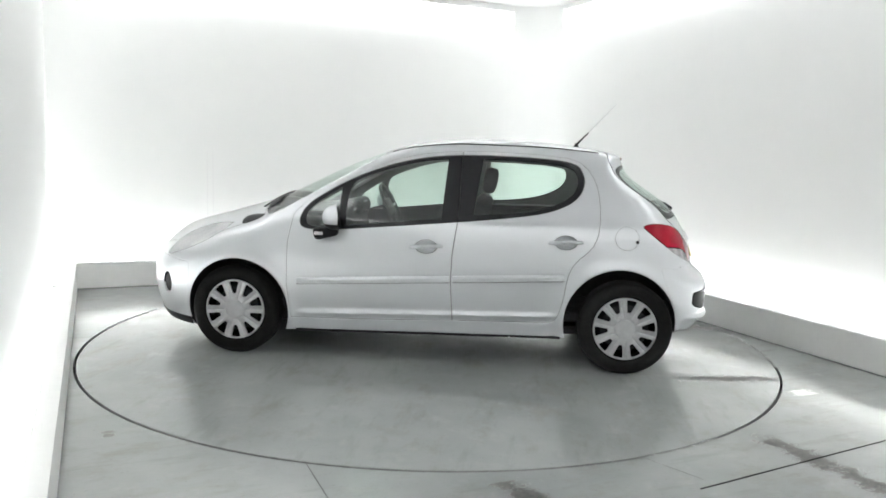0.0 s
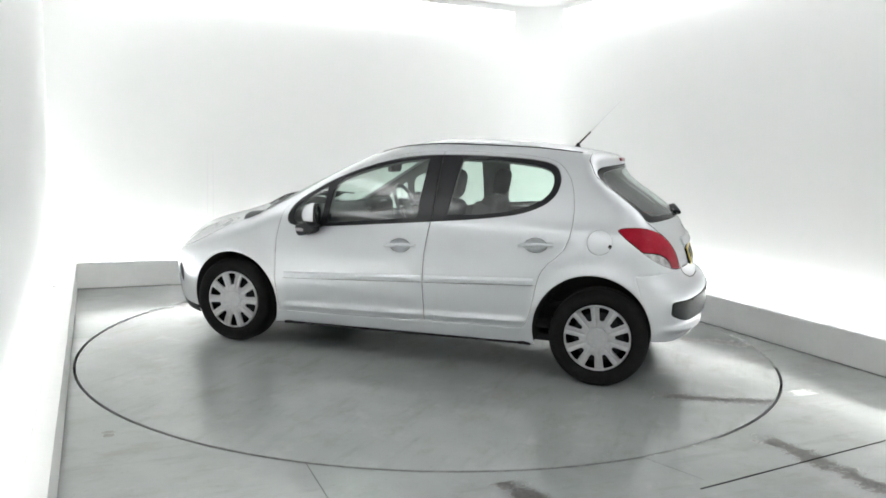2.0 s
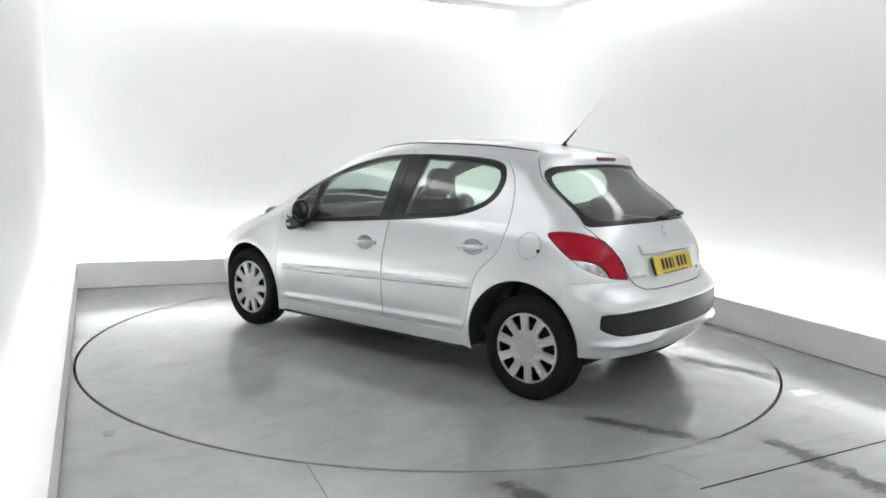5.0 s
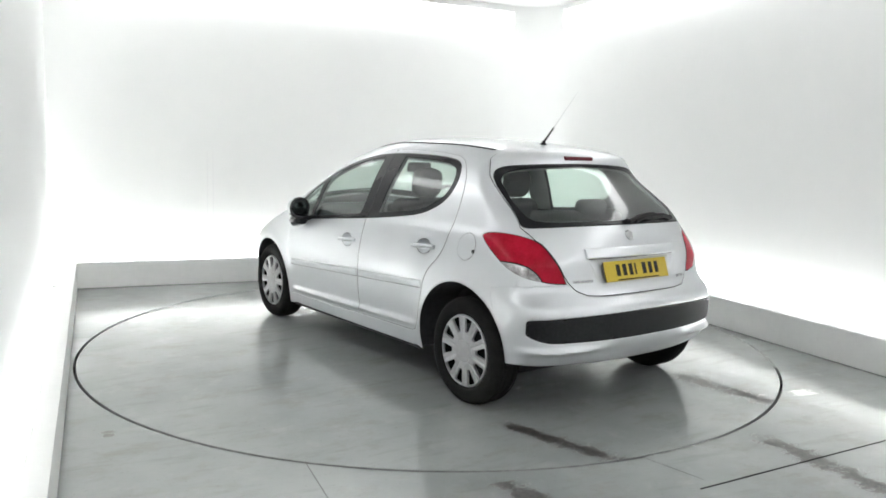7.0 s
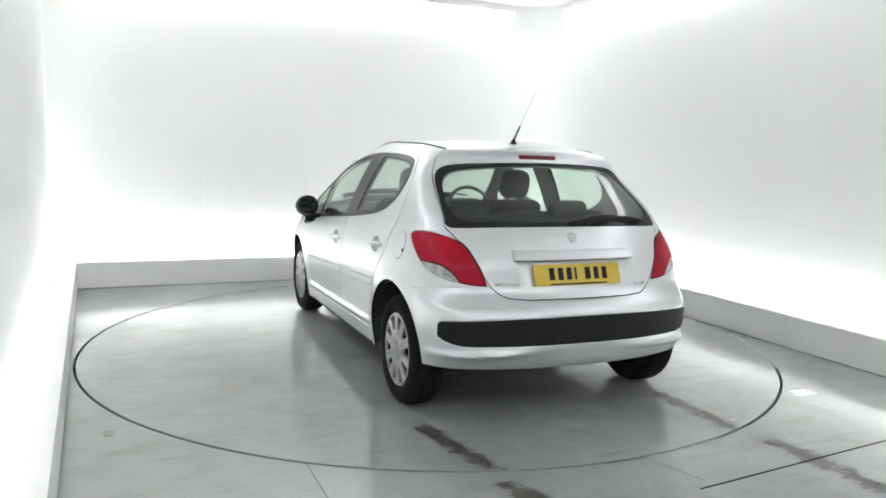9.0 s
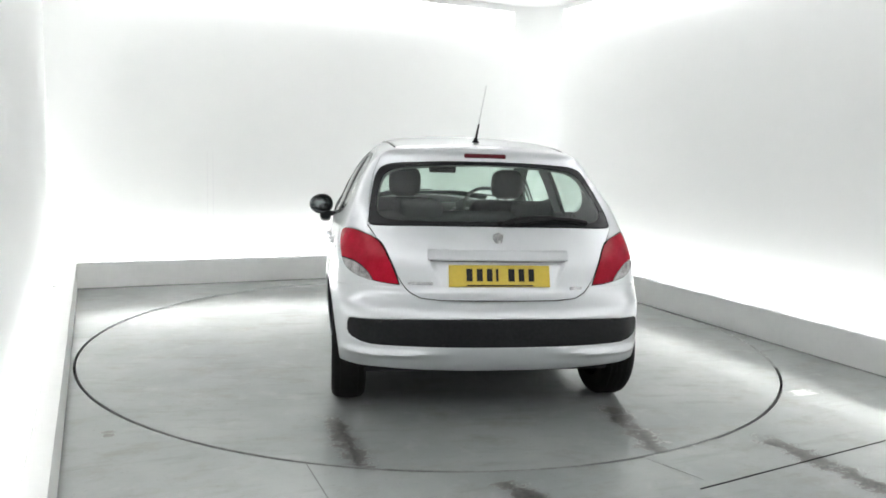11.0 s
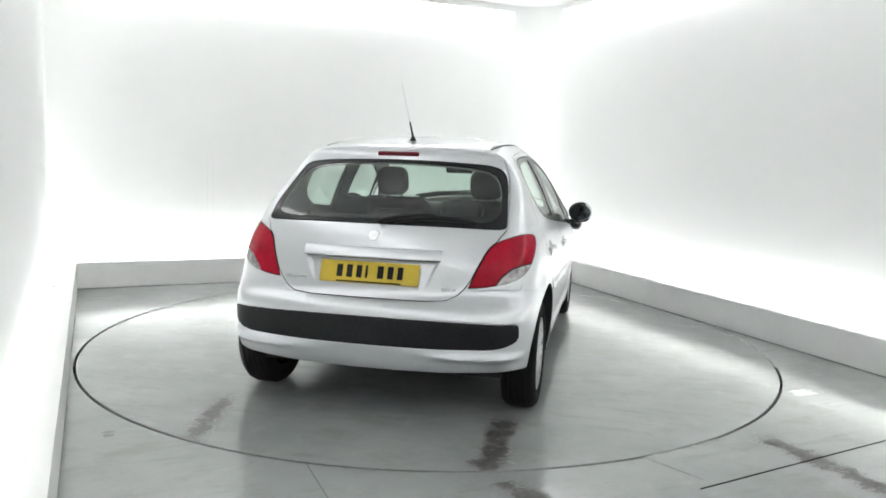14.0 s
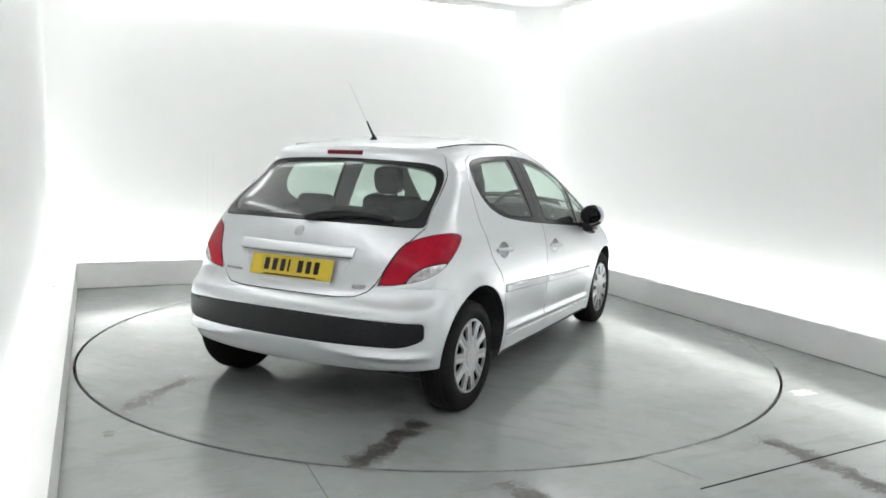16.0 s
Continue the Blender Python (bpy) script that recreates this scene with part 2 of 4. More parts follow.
light_box(A1 - A0 - .42, pose((A0 + A1) / 2 - .06, V1, 2.775))
light_box(A1 - A0 - .30, pose((A0 + A1) / 2, V0, 2.775, 0, 0, 180))
light_box(C1 - C0 - .60, pose(W1, (C0 + C1) / 2, 2.775, 0, 0, -90))
light_box(C1 - C0 - .60, pose(W0 + SKEW * (C1 - C0) / 2 + .003, (C0 + C1) / 2, 2.775, 0, 0, 90 + math.degrees(SKEW)))

# ---- the turntable, which carries the car round ----
turntable = thing("turntable", "round grey painted turntable with brown tyre marks", "turntable")
part("deck", lathe([(.001, 0), (1.2, 0), (R - .005, 0), (R - .005, -.03)], 180, "Z"), plate_coat, turntable, "worn grey deck", True, 40)
part("rim", lathe([(R - .0045, -.03), (R - .0045, -.0008), (R - .0015, -.0008), (R, -.003), (R, -.04)], 180, "Z"), rim_steel, turntable, "dark steel edge ring", True, 40)


# ---- car materials ----
paint = varied("silver_paint", (.585, .598, .620), (.625, .638, .660), .36, 300, metal=.66, span=.03, Coat_Weight=.7, Coat_Roughness=.06)
trim_black = varied("black_plastic", (.011, .011, .012), (.019, .019, .02), .46, 60, relief=.0004)
gloss_black = material("gloss_black", (.020, .020, .022), .2, Specular_IOR_Level=.22)
rubber = varied("tyre_rubber", (.007, .007, .007), (.014, .0135, .013), .8, 20, relief=.0008)
cap_silver = varied("cap_silver", (.36, .36, .37), (.44, .44, .45), .38, 40, metal=.45)
cabin_dark = varied("cabin_cloth", (.026, .027, .029), (.043, .043, .046), .9, 25, relief=.0004)
cabin_light = varied("cabin_light", (.15, .152, .152), (.19, .192, .19), .8, 30)
cabin_grey = varied("cabin_plastic", (.060, .062, .063), (.085, .086, .088), .6, 40)
window_glass = pane("window_glass", (.77, .87, .82))
lamp_red = varied("lamp_red", (.27, .005, .016), (.40, .010, .028), .14, 14, span=.02, Specular_IOR_Level=.14)
lamp_clear = varied("lamp_clear", (.24, .22, .23), (.78, .75, .76), .14, 26, metal=.4)
head_clear = varied("head_clear", (.50, .51, .52), (.80, .80, .81), .12, 9, metal=.5)
chrome = material("chrome", (.85, .85, .86), .08, 1.0)
gate_seam = material("gate_seam", (.04, .04, .042), .6)
seam = material("door_seam", (.19, .19, .192), .6)
plate_yellow = varied("plate_yellow", (.50, .36, .025), (.56, .41, .035), .35, 30)
brake_red = material("brake_red", (.11, .004, .010), .3, Specular_IOR_Level=.2)
aerial_grey = material("aerial_grey", (.75, .75, .75), .4)
mirror_glass = material("mirror_glass", (.20, .21, .22), .05, 1.0)
# ---- the car's body as one smooth solid, in the car's own space: x forward, y to its left, z up ----
def curve(pts, v):
    """A smooth line through a few control points, without overshoot."""
    p = np.array(pts, float)
    x, y = p[:, 0], p[:, 1]
    h, d = np.diff(x), np.diff(y) / np.diff(x)
    m = np.zeros(len(x))
    m[0], m[-1] = d[0], d[-1]
    same = d[1:] * d[:-1] > 0
    w1, w2 = 2 * h[1:] + h[:-1], h[1:] + 2 * h[:-1]
    m[1:-1][same] = ((w1 + w2)[same]) / (w1[same] / d[:-1][same] + w2[same] / d[1:][same])
    v = np.clip(v, x[0], x[-1])
    i = np.clip(np.searchsorted(x, v) - 1, 0, len(h) - 1)
    t = (v - x[i]) / h[i]
    return ((1 + 2 * t) * (1 - t) ** 2 * y[i] + t * (1 - t) ** 2 * h[i] * m[i]
            + t * t * (3 - 2 * t) * y[i + 1] + t * t * (t - 1) * h[i] * m[i + 1])


ROOFLINE = [(-1.48, 1.34), (-1.36, 1.368), (-1.28, 1.384), (-1.05, 1.424), (-.68, 1.462), (-.23, 1.473), (.10, 1.440), (.354, 1.379), (.565, 1.302),
            (.78, 1.207), (1.017, 1.088), (1.16, 1.018), (1.30, .972), (1.52, .905), (1.93, .775), (2.10, .67), (2.24, .50)]
HALF_WIDTH = [(-1.9, .69), (-1.8, .735), (-1.7, .772), (-1.5, .818), (-1.27, .845), (-.9, .852), (0, .856), (.9, .852), (1.27, .846),
              (1.5, .822), (1.7, .775), (1.9, .69), (2.1, .54), (2.25, .36)]
LEAN = [(.12, .075), (.22, .035), (.35, .015), (.5, .002), (.62, 0), (.75, .010), (.85, .024), (.92, .042), (.98, .072), (1.1, .122),
        (1.2, .168), (1.3, .222), (1.36, .262), (1.42, .31), (1.5, .40)]
TAIL = [(.15, -1.60), (.22, -1.70), (.28, -1.79), (.34, -1.835), (.42, -1.862), (.55, -1.868), (.60, -1.85), (.64, -1.80), (.68, -1.768),
        (.82, -1.738), (.93, -1.690), (1.0, -1.645), (1.05, -1.600), (1.27, -1.310), (1.32, -1.282), (1.36, -1.270), (1.40, -1.24), (1.5, -1.16)]
NOSE = [(.12, 1.93), (.2, 2.02), (.3, 2.07), (.45, 2.095), (.6, 2.075), (.75, 1.99), (1.0, 1.95)]


def smax(a, b, k):
    h = np.clip(.5 + .5 * (a - b) / k, 0, 1)
    return b + (a - b) * h + k * h * (1 - h)


def solid(p):
    """Below zero inside the body."""
    x, y, z = p[..., 0], np.abs(p[..., 1]), p[..., 2]
    lip = 0
    for cx, cz in ((1.25, .30), (-1.235, .32)):
        lip = lip + .014 * np.exp(-((np.hypot(x - cx, z - cz) - .35) / .06) ** 2)
    sill = curve([(-.88, .362), (.86, .302)], x)
    lip = lip + .015 * np.exp(-((z - sill) / .017) ** 2) * np.clip((.86 - np.abs(x)) / .08, 0, 1)
    side = y - (curve(HALF_WIDTH, x) - curve(LEAN, z) + lip)
    crown = curve([(-1.5, .10), (-.2, .12), (.3, .16), (.8, .26), (1.2, .26), (1.7, .33), (2.2, .38)], x)
    top = (z - (curve(ROOFLINE, x) - crown * y * y)) * .9
    bend = curve([(.3, .05), (.75, .05), (1.0, .072), (1.4, .085)], z)
    tail = curve(TAIL, z) + bend * (y / .5) ** 2.5 - x
    swell = np.clip((y - .18) / .40, 0, 1)
    swell = swell * swell * (3 - 2 * swell)
    tail = tail - .036 * np.exp(-((z - .372 - .05 * (.75 - y) ** 2) / .019) ** 2) * swell
    nose = x - (curve(NOSE, z) - .26 * (y / .7) ** 2.3)
    f = smax(side, top, curve([(-1.4, .10), (.4, .10), (1.0, .07), (2.2, .09)], x))
    f = smax(f, tail, curve([(.3, .10), (.9, .12), (1.2, .06), (1.4, .03)], z))
    return smax(f, nose, .14)


def cast(start, way, far=3.0):
    """Where rays that start inside leave the body."""
    lo, hi = np.zeros(len(start)), np.full(len(start), far)
    for _ in range(34):
        mid = (lo + hi) / 2
        inside = solid(start + way * mid[:, None]) < 0
        lo, hi = np.where(inside, mid, lo), np.where(inside, hi, mid)
    return start + way * lo[:, None]


def inside_of(poly, u, v):
    """Signed distance to a closed outline, below zero inside."""
    p = np.array(poly, float)
    best, odd = np.full(u.shape, 1e9), np.zeros(u.shape, bool)
    for (x0, y0), (x1, y1) in zip(p, np.roll(p, -1, 0)):
        dx, dy = x1 - x0, y1 - y0
        t = np.clip(((u - x0) * dx + (v - y0) * dy) / (dx * dx + dy * dy + 1e-12), 0, 1)
        best = np.minimum(best, np.hypot(u - x0 - t * dx, v - y0 - t * dy))
        if dy:
            odd ^= ((y0 > v) != (y1 > v)) & (u < (v - y0) / dy * dx + x0)
    return np.where(odd, -best, best)


def rounded(poly, steps=4):
    """Cuts the corners of an outline until it runs smoothly."""
    p = np.array(poly, float)
    for _ in range(steps):
        q = np.roll(p, -1, 0)
        p = np.stack([.78 * p + .22 * q, .22 * p + .78 * q], 1).reshape(-1, 2)
        if len(p) > 160:
            break
    return p


WINDOW_LINE = [(.838, .915), (.815, .985), (.745, 1.052), (.553, 1.168), (.39, 1.239), (.245, 1.29), (.06, 1.333), (-.123, 1.352), (-.346, 1.358), (-.678, 1.351), (-.87, 1.334),
               (-.955, 1.304), (-.990, 1.22), (-.970, 1.135), (-.91, 1.072), (-.80, 1.022), (-.68, .992), (-.44, .960), (-.156, .930), (.28, .888), (.57, .860), (.755, .852), (.825, .868)]
FRONT_PANE = [(.525, 1.158), (.38, 1.220), (.24, 1.268), (.05, 1.312), (-.105, 1.328), (-.105, 1.328), (-.085, .955), (-.085, .955), (.25, .918), (.54, .886), (.54, .886)]
QUARTER_PANE = [(.80, .925), (.79, .965), (.735, 1.030), (.58, 1.128), (.58, 1.128), (.585, .880), (.585, .880), (.745, .872), (.79, .885)]
REAR_PANE = [(-.335, 1.334), (-.335, 1.334), (-.67, 1.326), (-.85, 1.305), (-.925, 1.275), (-.945, 1.21), (-.93, 1.150), (-.88, 1.095), (-.76, 1.040), (-.60, 1.005), (-.29, .980), (-.29, .980)]
FRONT_DOOR = [(.885, .268), (.914, .5), (.913, .758), (.878, .955), (.765, 1.068), (.56, 1.190), (.39, 1.262), (.245, 1.315), (.06, 1.358), (-.12, 1.377), (-.195, 1.380), (-.196, 1.1),
              (-.192, .937), (-.166, .731), (-.161, .55), (-.178, .300), (.34, .278)]
REAR_DOOR = [(-.196, 1.380), (-.40, 1.383), (-.68, 1.374), (-.88, 1.355), (-.96, 1.328), (-1.005, 1.29), (-1.045, 1.235), (-1.073, 1.16), (-1.088, 1.06), (-1.090, .96), (-1.078, .88), (-1.052, .815),
             (-1.010, .765), (-.965, .728), (-.930, .685), (-.908, .64), (-.894, .58), (-.882, .50), (-.868, .43), (-.848, .365), (-.822, .328), (-.79, .315), (-.178, .300), (-.161, .55), (-.166, .731), (-.192, .937), (-.196, 1.1)]
TAILGATE = [(0, .641), (.30, .641), (.40, .648), (.455, .672), (.492, .712), (.585, .885), (.660, .990), (.643, 1.13), (.615, 1.25), (.580, 1.33), (.52, 1.45), (0, 1.5), (-.3, 1.5), (-.3, .641)]
REAR_WINDOW = [(0, 1.003), (.366, 1.000), (.56, .992), (.645, .990), (.652, 1.02), (.632, 1.13), (.602, 1.240), (.570, 1.284), (.50, 1.305), (.25, 1.318), (0, 1.322), (-.3, 1.322), (-.3, 1.003)]
REAR_CLEAR = [(0, 1.024), (.38, 1.021), (.572, 1.022), (.612, 1.062), (.596, 1.165), (.562, 1.245), (.49, 1.284), (.22, 1.304), (0, 1.309), (-.3, 1.309), (-.3, 1.024)]
TAIL_LAMP = [(-.560, .946), (-.61, .962), (-.70, .966), (-.79, .962), (-.94, .938), (-1.035, .900), (-1.145, .806), (-1.212, .706), (-1.212, .706), (-1.093, .712), (-.91, .741), (-.763, .789), (-.647, .865), (-.585, .915)]
PLATE_RECESS = [(0, .694), (.270, .694), (.298, .704), (.348, .828), (.345, .836), (0, .836), (-.3, .836), (-.3, .694)]
LAMP_FOOT = [(-.63, .805), (-.72, .822), (-.85, .814), (-.93, .796), (-1.0, .758), (-1.05, .70), (-.9, .68), (-.7, .72)]
HEAD_LAMP = [(1.83, .615), (1.79, .70), (1.70, .775), (1.55, .830), (1.36, .856), (1.36, .856), (1.42, .790), (1.52, .728), (1.66, .668)]
BONNET = [(1.20, -.1), (1.20, .3), (1.13, .62), (1.20, .70), (1.45, .70), (1.75, .60), (1.93, .40), (1.99, .2), (2.0, -.1)]
WINDSCREEN = [(.36, -.1), (.36, .3), (.345, .50), (.38, .565), (.60, .635), (.85, .700), (1.02, .735), (1.10, .68), (1.19, .40), (1.22, -.1)]
ROOF_PANEL = [(.31, -.1), (.31, .3), (.30, .46), (.1, .482), (-.4, .495), (-.85, .492), (-1.08, .478), (-1.105, .3), (-1.12, -.1)]


def region(name, p):
    x, y, z = p[..., 0], np.abs(p[..., 1]), p[..., 2]
    side = .50 - y
    if name == "arch":
        front, rear = np.hypot(x - 1.25, (z - .30)) - .346, np.hypot(x + 1.232, (z - .325)) - .350
        return np.maximum(np.minimum(front, rear), np.maximum(.45 - y, -np.inf))
    if name == "under":
        return z - curve([(-1.9, .272), (-1.55, .30), (-1.45, .232), (-.9, .224), (0, .204), (.9, .182), (1.6, .172), (2.2, .20)], x)
    if name == "tail_lamp":
        return np.maximum(inside_of(rounded(TAIL_LAMP, 3), x + y, z), x + 1.2)
    if name == "lamp_foot":
        return np.maximum(inside_of(rounded(LAMP_FOOT, 2), x + y, z), x + 1.2)
    if name == "window_line":
        return np.maximum(inside_of(rounded(WINDOW_LINE, 2), x, z), side)
    if name == "front_pane":
        return np.maximum(inside_of(rounded(FRONT_PANE, 2), x, z), side)
    if name == "quarter_pane":
        return np.maximum(inside_of(rounded(QUARTER_PANE, 2), x, z), side)
    if name == "rear_pane":
        return np.maximum(inside_of(rounded(REAR_PANE, 2), x, z), side)
    if name == "front_door":
        return np.maximum(inside_of(FRONT_DOOR, x, z), side)
    if name == "rear_door":
        return np.maximum(inside_of(REAR_DOOR, x, z), side)
    if name == "handle_cup":
        front, rear = np.hypot((x - .002) / .068, (z - .772) / .042), np.hypot((x + .878) / .068, (z - .830) / .042)
        return np.maximum((np.minimum(front, rear) - 1) * .05, side)
    if name == "plate_recess":
        return np.maximum(inside_of(PLATE_RECESS, y, z), x + 1.2)
    if name == "fuel_flap":
        return np.hypot(x + 1.255, z - .870) - .074 + np.where(p[..., 1] > .5, 0, 9)
    if name == "tailgate":
        return np.maximum(inside_of(TAILGATE, y, z), x + 1.135)
    if name == "rear_window":
        return np.maximum(inside_of(rounded(REAR_WINDOW, 2), y, z), x + 1.06)
    if name == "rear_clear":
        return np.maximum(inside_of(rounded(REAR_CLEAR, 2), y, z), x + 1.06)
    if name == "bumper_strip":
        top = .565 - .022 * (y / .75) ** 2
        low = .420 + .035 * np.clip((y - .60) / .15, 0, 1) ** 2.5
        return smax(np.maximum(z - top, low - z), np.maximum(x + 1.668, (y - .757) * .7), .018)
    if name == "rear_bumper":
        return np.maximum(np.maximum(x + 1.535 - .35 * np.clip(z - .5, 0, 1), z - .700 - .12 * np.clip(-1.62 - x + 0, -.1, 0)), -z)
    if name == "head_lamp":
        return np.maximum(inside_of(rounded(HEAD_LAMP, 2), x, z), .40 - y)
    if name == "fog_intake":
        return np.maximum(np.hypot((x - 1.795) / .042, (z - .437) / .072) - 1, .5 - y) * .04
    if name == "grille":
        return np.maximum(np.maximum(np.abs(z - .40) - .07, y - .42), 1.7 - x)
    if name == "chin":
        return np.maximum(z - .222 - .02 * (x - 1.6), 1.585 - x)
    if name == "front_bumper":
        return np.maximum(np.maximum(1.60 - x, z - .60 - .1 * (x - 1.6)), -z)
    if name == "bonnet":
        return np.maximum(inside_of(BONNET, x, y), .60 - z)
    if name == "windscreen":
        return np.maximum(inside_of(rounded(WINDSCREEN, 1), x, y), .9 - z)
    if name == "roof_panel":
        return np.maximum(inside_of(rounded(ROOF_PANEL, 1), x, y), 1.25 - z)


ORDER = ["arch", "under", "window_line", "front_door", "rear_door", "tail_lamp", "rear_window", "front_pane", "quarter_pane", "rear_pane", "rear_clear", "tailgate", "bumper_strip",
         "lamp_foot", "fuel_flap", "handle_cup", "plate_recess", "rear_bumper", "head_lamp", "fog_intake", "windscreen", "bonnet", "roof_panel", "front_bumper", "grille", "chin"]


def body_surface(step=.0115):
    """A fine net over the whole body, drawn out along rays from a core, whose points then slide onto the outlines of its panels."""
    lo, hi = np.array([-1.9, -.9, -.10]), np.array([2.25, .9, 1.5])
    core_lo, core_hi = np.array([-1.05, -.30, .55]), np.array([1.05, .30, .75])
    cells = np.round((hi - lo) / step).astype(int)
    cells[1] += cells[1] % 2
    axes = [np.linspace(lo[i], hi[i], cells[i] + 1) for i in range(3)]
    points, quads, count = [], [], 0
    for fixed, value, flip in ((1, lo[1], 0), (1, hi[1], 1), (2, hi[2], 0), (0, lo[0], 1), (0, hi[0], 0)):
        u, v = [i for i in range(3) if i != fixed]
        gu, gv = np.meshgrid(axes[u], axes[v], indexing="ij")
        p = np.zeros(gu.shape + (3,))
        p[..., u], p[..., v], p[..., fixed] = gu, gv, value
        idx = np.arange(gu.size).reshape(gu.shape) + count
        q = np.stack([idx[:-1, :-1], idx[1:, :-1], idx[1:, 1:], idx[:-1, 1:]], -1).reshape(-1, 4)
        quads.append(q[:, ::-1] if flip else q)
        points.append(p.reshape(-1, 3))
        count += gu.size
    p, q = np.concatenate(points), np.concatenate(quads)
    _, first, back = np.unique(np.round(p * 1e5).astype(np.int64), axis=0, return_index=True, return_inverse=True)
    p, q = p[first], back.reshape(-1)[q]
    c = np.clip(p, core_lo, core_hi)
    way = p - c
    p = cast(c, way / np.linalg.norm(way, axis=1)[:, None])
    edges = np.unique(np.sort(np.concatenate([q[:, [0, 1]], q[:, [1, 2]], q[:, [2, 3]], q[:, [3, 0]]]), axis=1), axis=0)
    held, line = np.zeros(len(p), bool), np.full(len(p), -1)
    for name in ORDER:
        g = region(name, p)
        a, b = edges[:, 0], edges[:, 1]
        cross = (g[a] * g[b] < 0)
        a, b = a[cross], b[cross]
        t = g[a] / (g[a] - g[b])
        mover, other, far = np.where(t < .5, a, b), np.where(t < .5, b, a), np.minimum(t, 1 - t)
        good = (~held[mover]) & (far < .52)
        mover, other, far = mover[good], other[good], far[good]
        order = np.argsort(-far)
        target = p[mover] + (p[other] - p[mover]) * far[:, None]
        p[mover[order]] = target[order]
        held[mover] = True
        line[mover] = ORDER.index(name)
    # cells are halved along the outline that runs through them
    k = line[q]
    other = (k[:, 1] >= 0) & (k[:, 1] == k[:, 3]) & ~((k[:, 0] >= 0) & (k[:, 0] == k[:, 2]))
    one = np.where(other[:, None], q[:, [0, 1, 3]], q[:, [0, 1, 2]])
    two = np.where(other[:, None], q[:, [1, 2, 3]], q[:, [0, 2, 3]])
    return p, np.concatenate([one, two])


POINTS, CELLS = body_surface()
MIDDLES = POINTS[CELLS].mean(1)
INSIDE = {name: region(name, MIDDLES) < 0 for name in ORDER}
FREE = ~(INSIDE["arch"] | INSIDE["under"])
LEFT = MIDDLES[:, 1] > 0


def take(mask):
    """The free cells of the net in mask, which nothing else may take after."""
    global FREE
    got = FREE & mask
    FREE = FREE & ~mask
    return CELLS[got]


def panel(name, quads, mat, parent, label="", groove=.0028, drop=.007, sink=0.0, smooth=40, flush=False, seal=None):
    """A pressed panel: its rim is rolled inwards, which leaves a groove to its neighbour."""
    used, back = np.unique(quads, return_inverse=True)
    me = bpy.data.meshes.new(name)
    me.from_pydata(POINTS[used].tolist(), [], back.reshape(-1, 3).tolist())
    bm = bmesh.new()
    bm.from_mesh(me)
    bm.normal_update()
    if not flush:
        rim = [v for v in bm.verts if v.is_boundary]
        normal = {v: v.normal.copy() for v in rim}
        bmesh.ops.inset_region(bm, faces=list(bm.faces), thickness=groove, use_boundary=True, use_even_offset=True)
        for v in rim:
            v.co -= normal[v] * drop
        if seal:
            edge = set(rim)
            for f in bm.faces:
                f.material_index = any(v in edge for v in f.verts)
    if sink:
        bm.normal_update()
        way = {v: v.normal.copy() for v in bm.verts}
        for v in bm.verts:
            v.co -= way[v] * sink
    bm.to_mesh(me)
    bm.free()
    for poly in me.polygons:
        poly.use_smooth = True
    me.set_sharp_from_angle(angle=radians(smooth))
    me.materials.append(mat)
    if seal:
        me.materials.append(seal)
    ob = new(name, me)
    ob.parent = parent
    return tagged(ob, label)


car = thing("car", "silver five-door hatchback car with black trim on the turntable", "car")
I = INSIDE
for sel, who in ((LEFT, "left"), (~LEFT, "right")):
    cups = [take(I["handle_cup"] & sel & (MIDDLES[:, 0] > -.4)), take(I["handle_cup"] & sel)]
    door = panel("front_door", take(I["front_door"] & ~I["window_line"] & sel), paint, car, "silver front door", groove=.0032, drop=.006, seal=seam)
    rear = panel("rear_door", take(I["rear_door"] & ~I["window_line"] & sel), paint, car, "silver rear door", groove=.0032, drop=.006, seal=seam)
    for cells, owner, x0, z0 in ((cups[0], door, .002, .772), (cups[1], rear, -.878, .830)):
        cup = panel("handle_cup", cells, paint, owner, "hollow pressed into the door behind the handle", flush=True, smooth=80)
        for v in cup.data.vertices:
            d = min(1, math.hypot((v.co.x - x0) / .068, (v.co.z - z0) / .042))
            v.co.y -= math.copysign(.036 * (1 - d ** 3), v.co.y)
    panel("window_pane", take(I["front_pane"] & sel), window_glass, door, "greenish door window glass", sink=.006, flush=True)
    panel("quarter_pane", take(I["quarter_pane"] & sel), window_glass, door, "small front corner window glass", sink=.006, flush=True)
    panel("window_pane", take(I["rear_pane"] & sel), window_glass, rear, "greenish door window glass", sink=.006, flush=True)
    front_half = MIDDLES[:, 0] > -.194
    panel("window_frame", take(I["window_line"] & sel & front_half), gloss_black, door, "black window frame and pillar", sink=.001, groove=.002, drop=.004)
    panel("window_frame", take(I["window_line"] & sel), gloss_black, rear, "black window frame and pillar", sink=.001, groove=.002, drop=.004)
    lamp = panel("tail_lamp", take(I["tail_lamp"] & ~I["lamp_foot"] & sel), lamp_red, car, "red tail lamp", groove=.005, drop=.010, seal=gloss_black)
    panel("reversing_lens", take(I["tail_lamp"] & sel), lamp_clear, lamp, "clear lower lens of the tail lamp", groove=.003, drop=.004)
    panel("head_lamp", take(I["head_lamp"] & sel), head_clear, car, "clear pointed headlamp", seal=seam)
    panel("fog_intake", take(I["fog_intake"] & sel), trim_black, car, "black intake in the bumper", sink=.01)
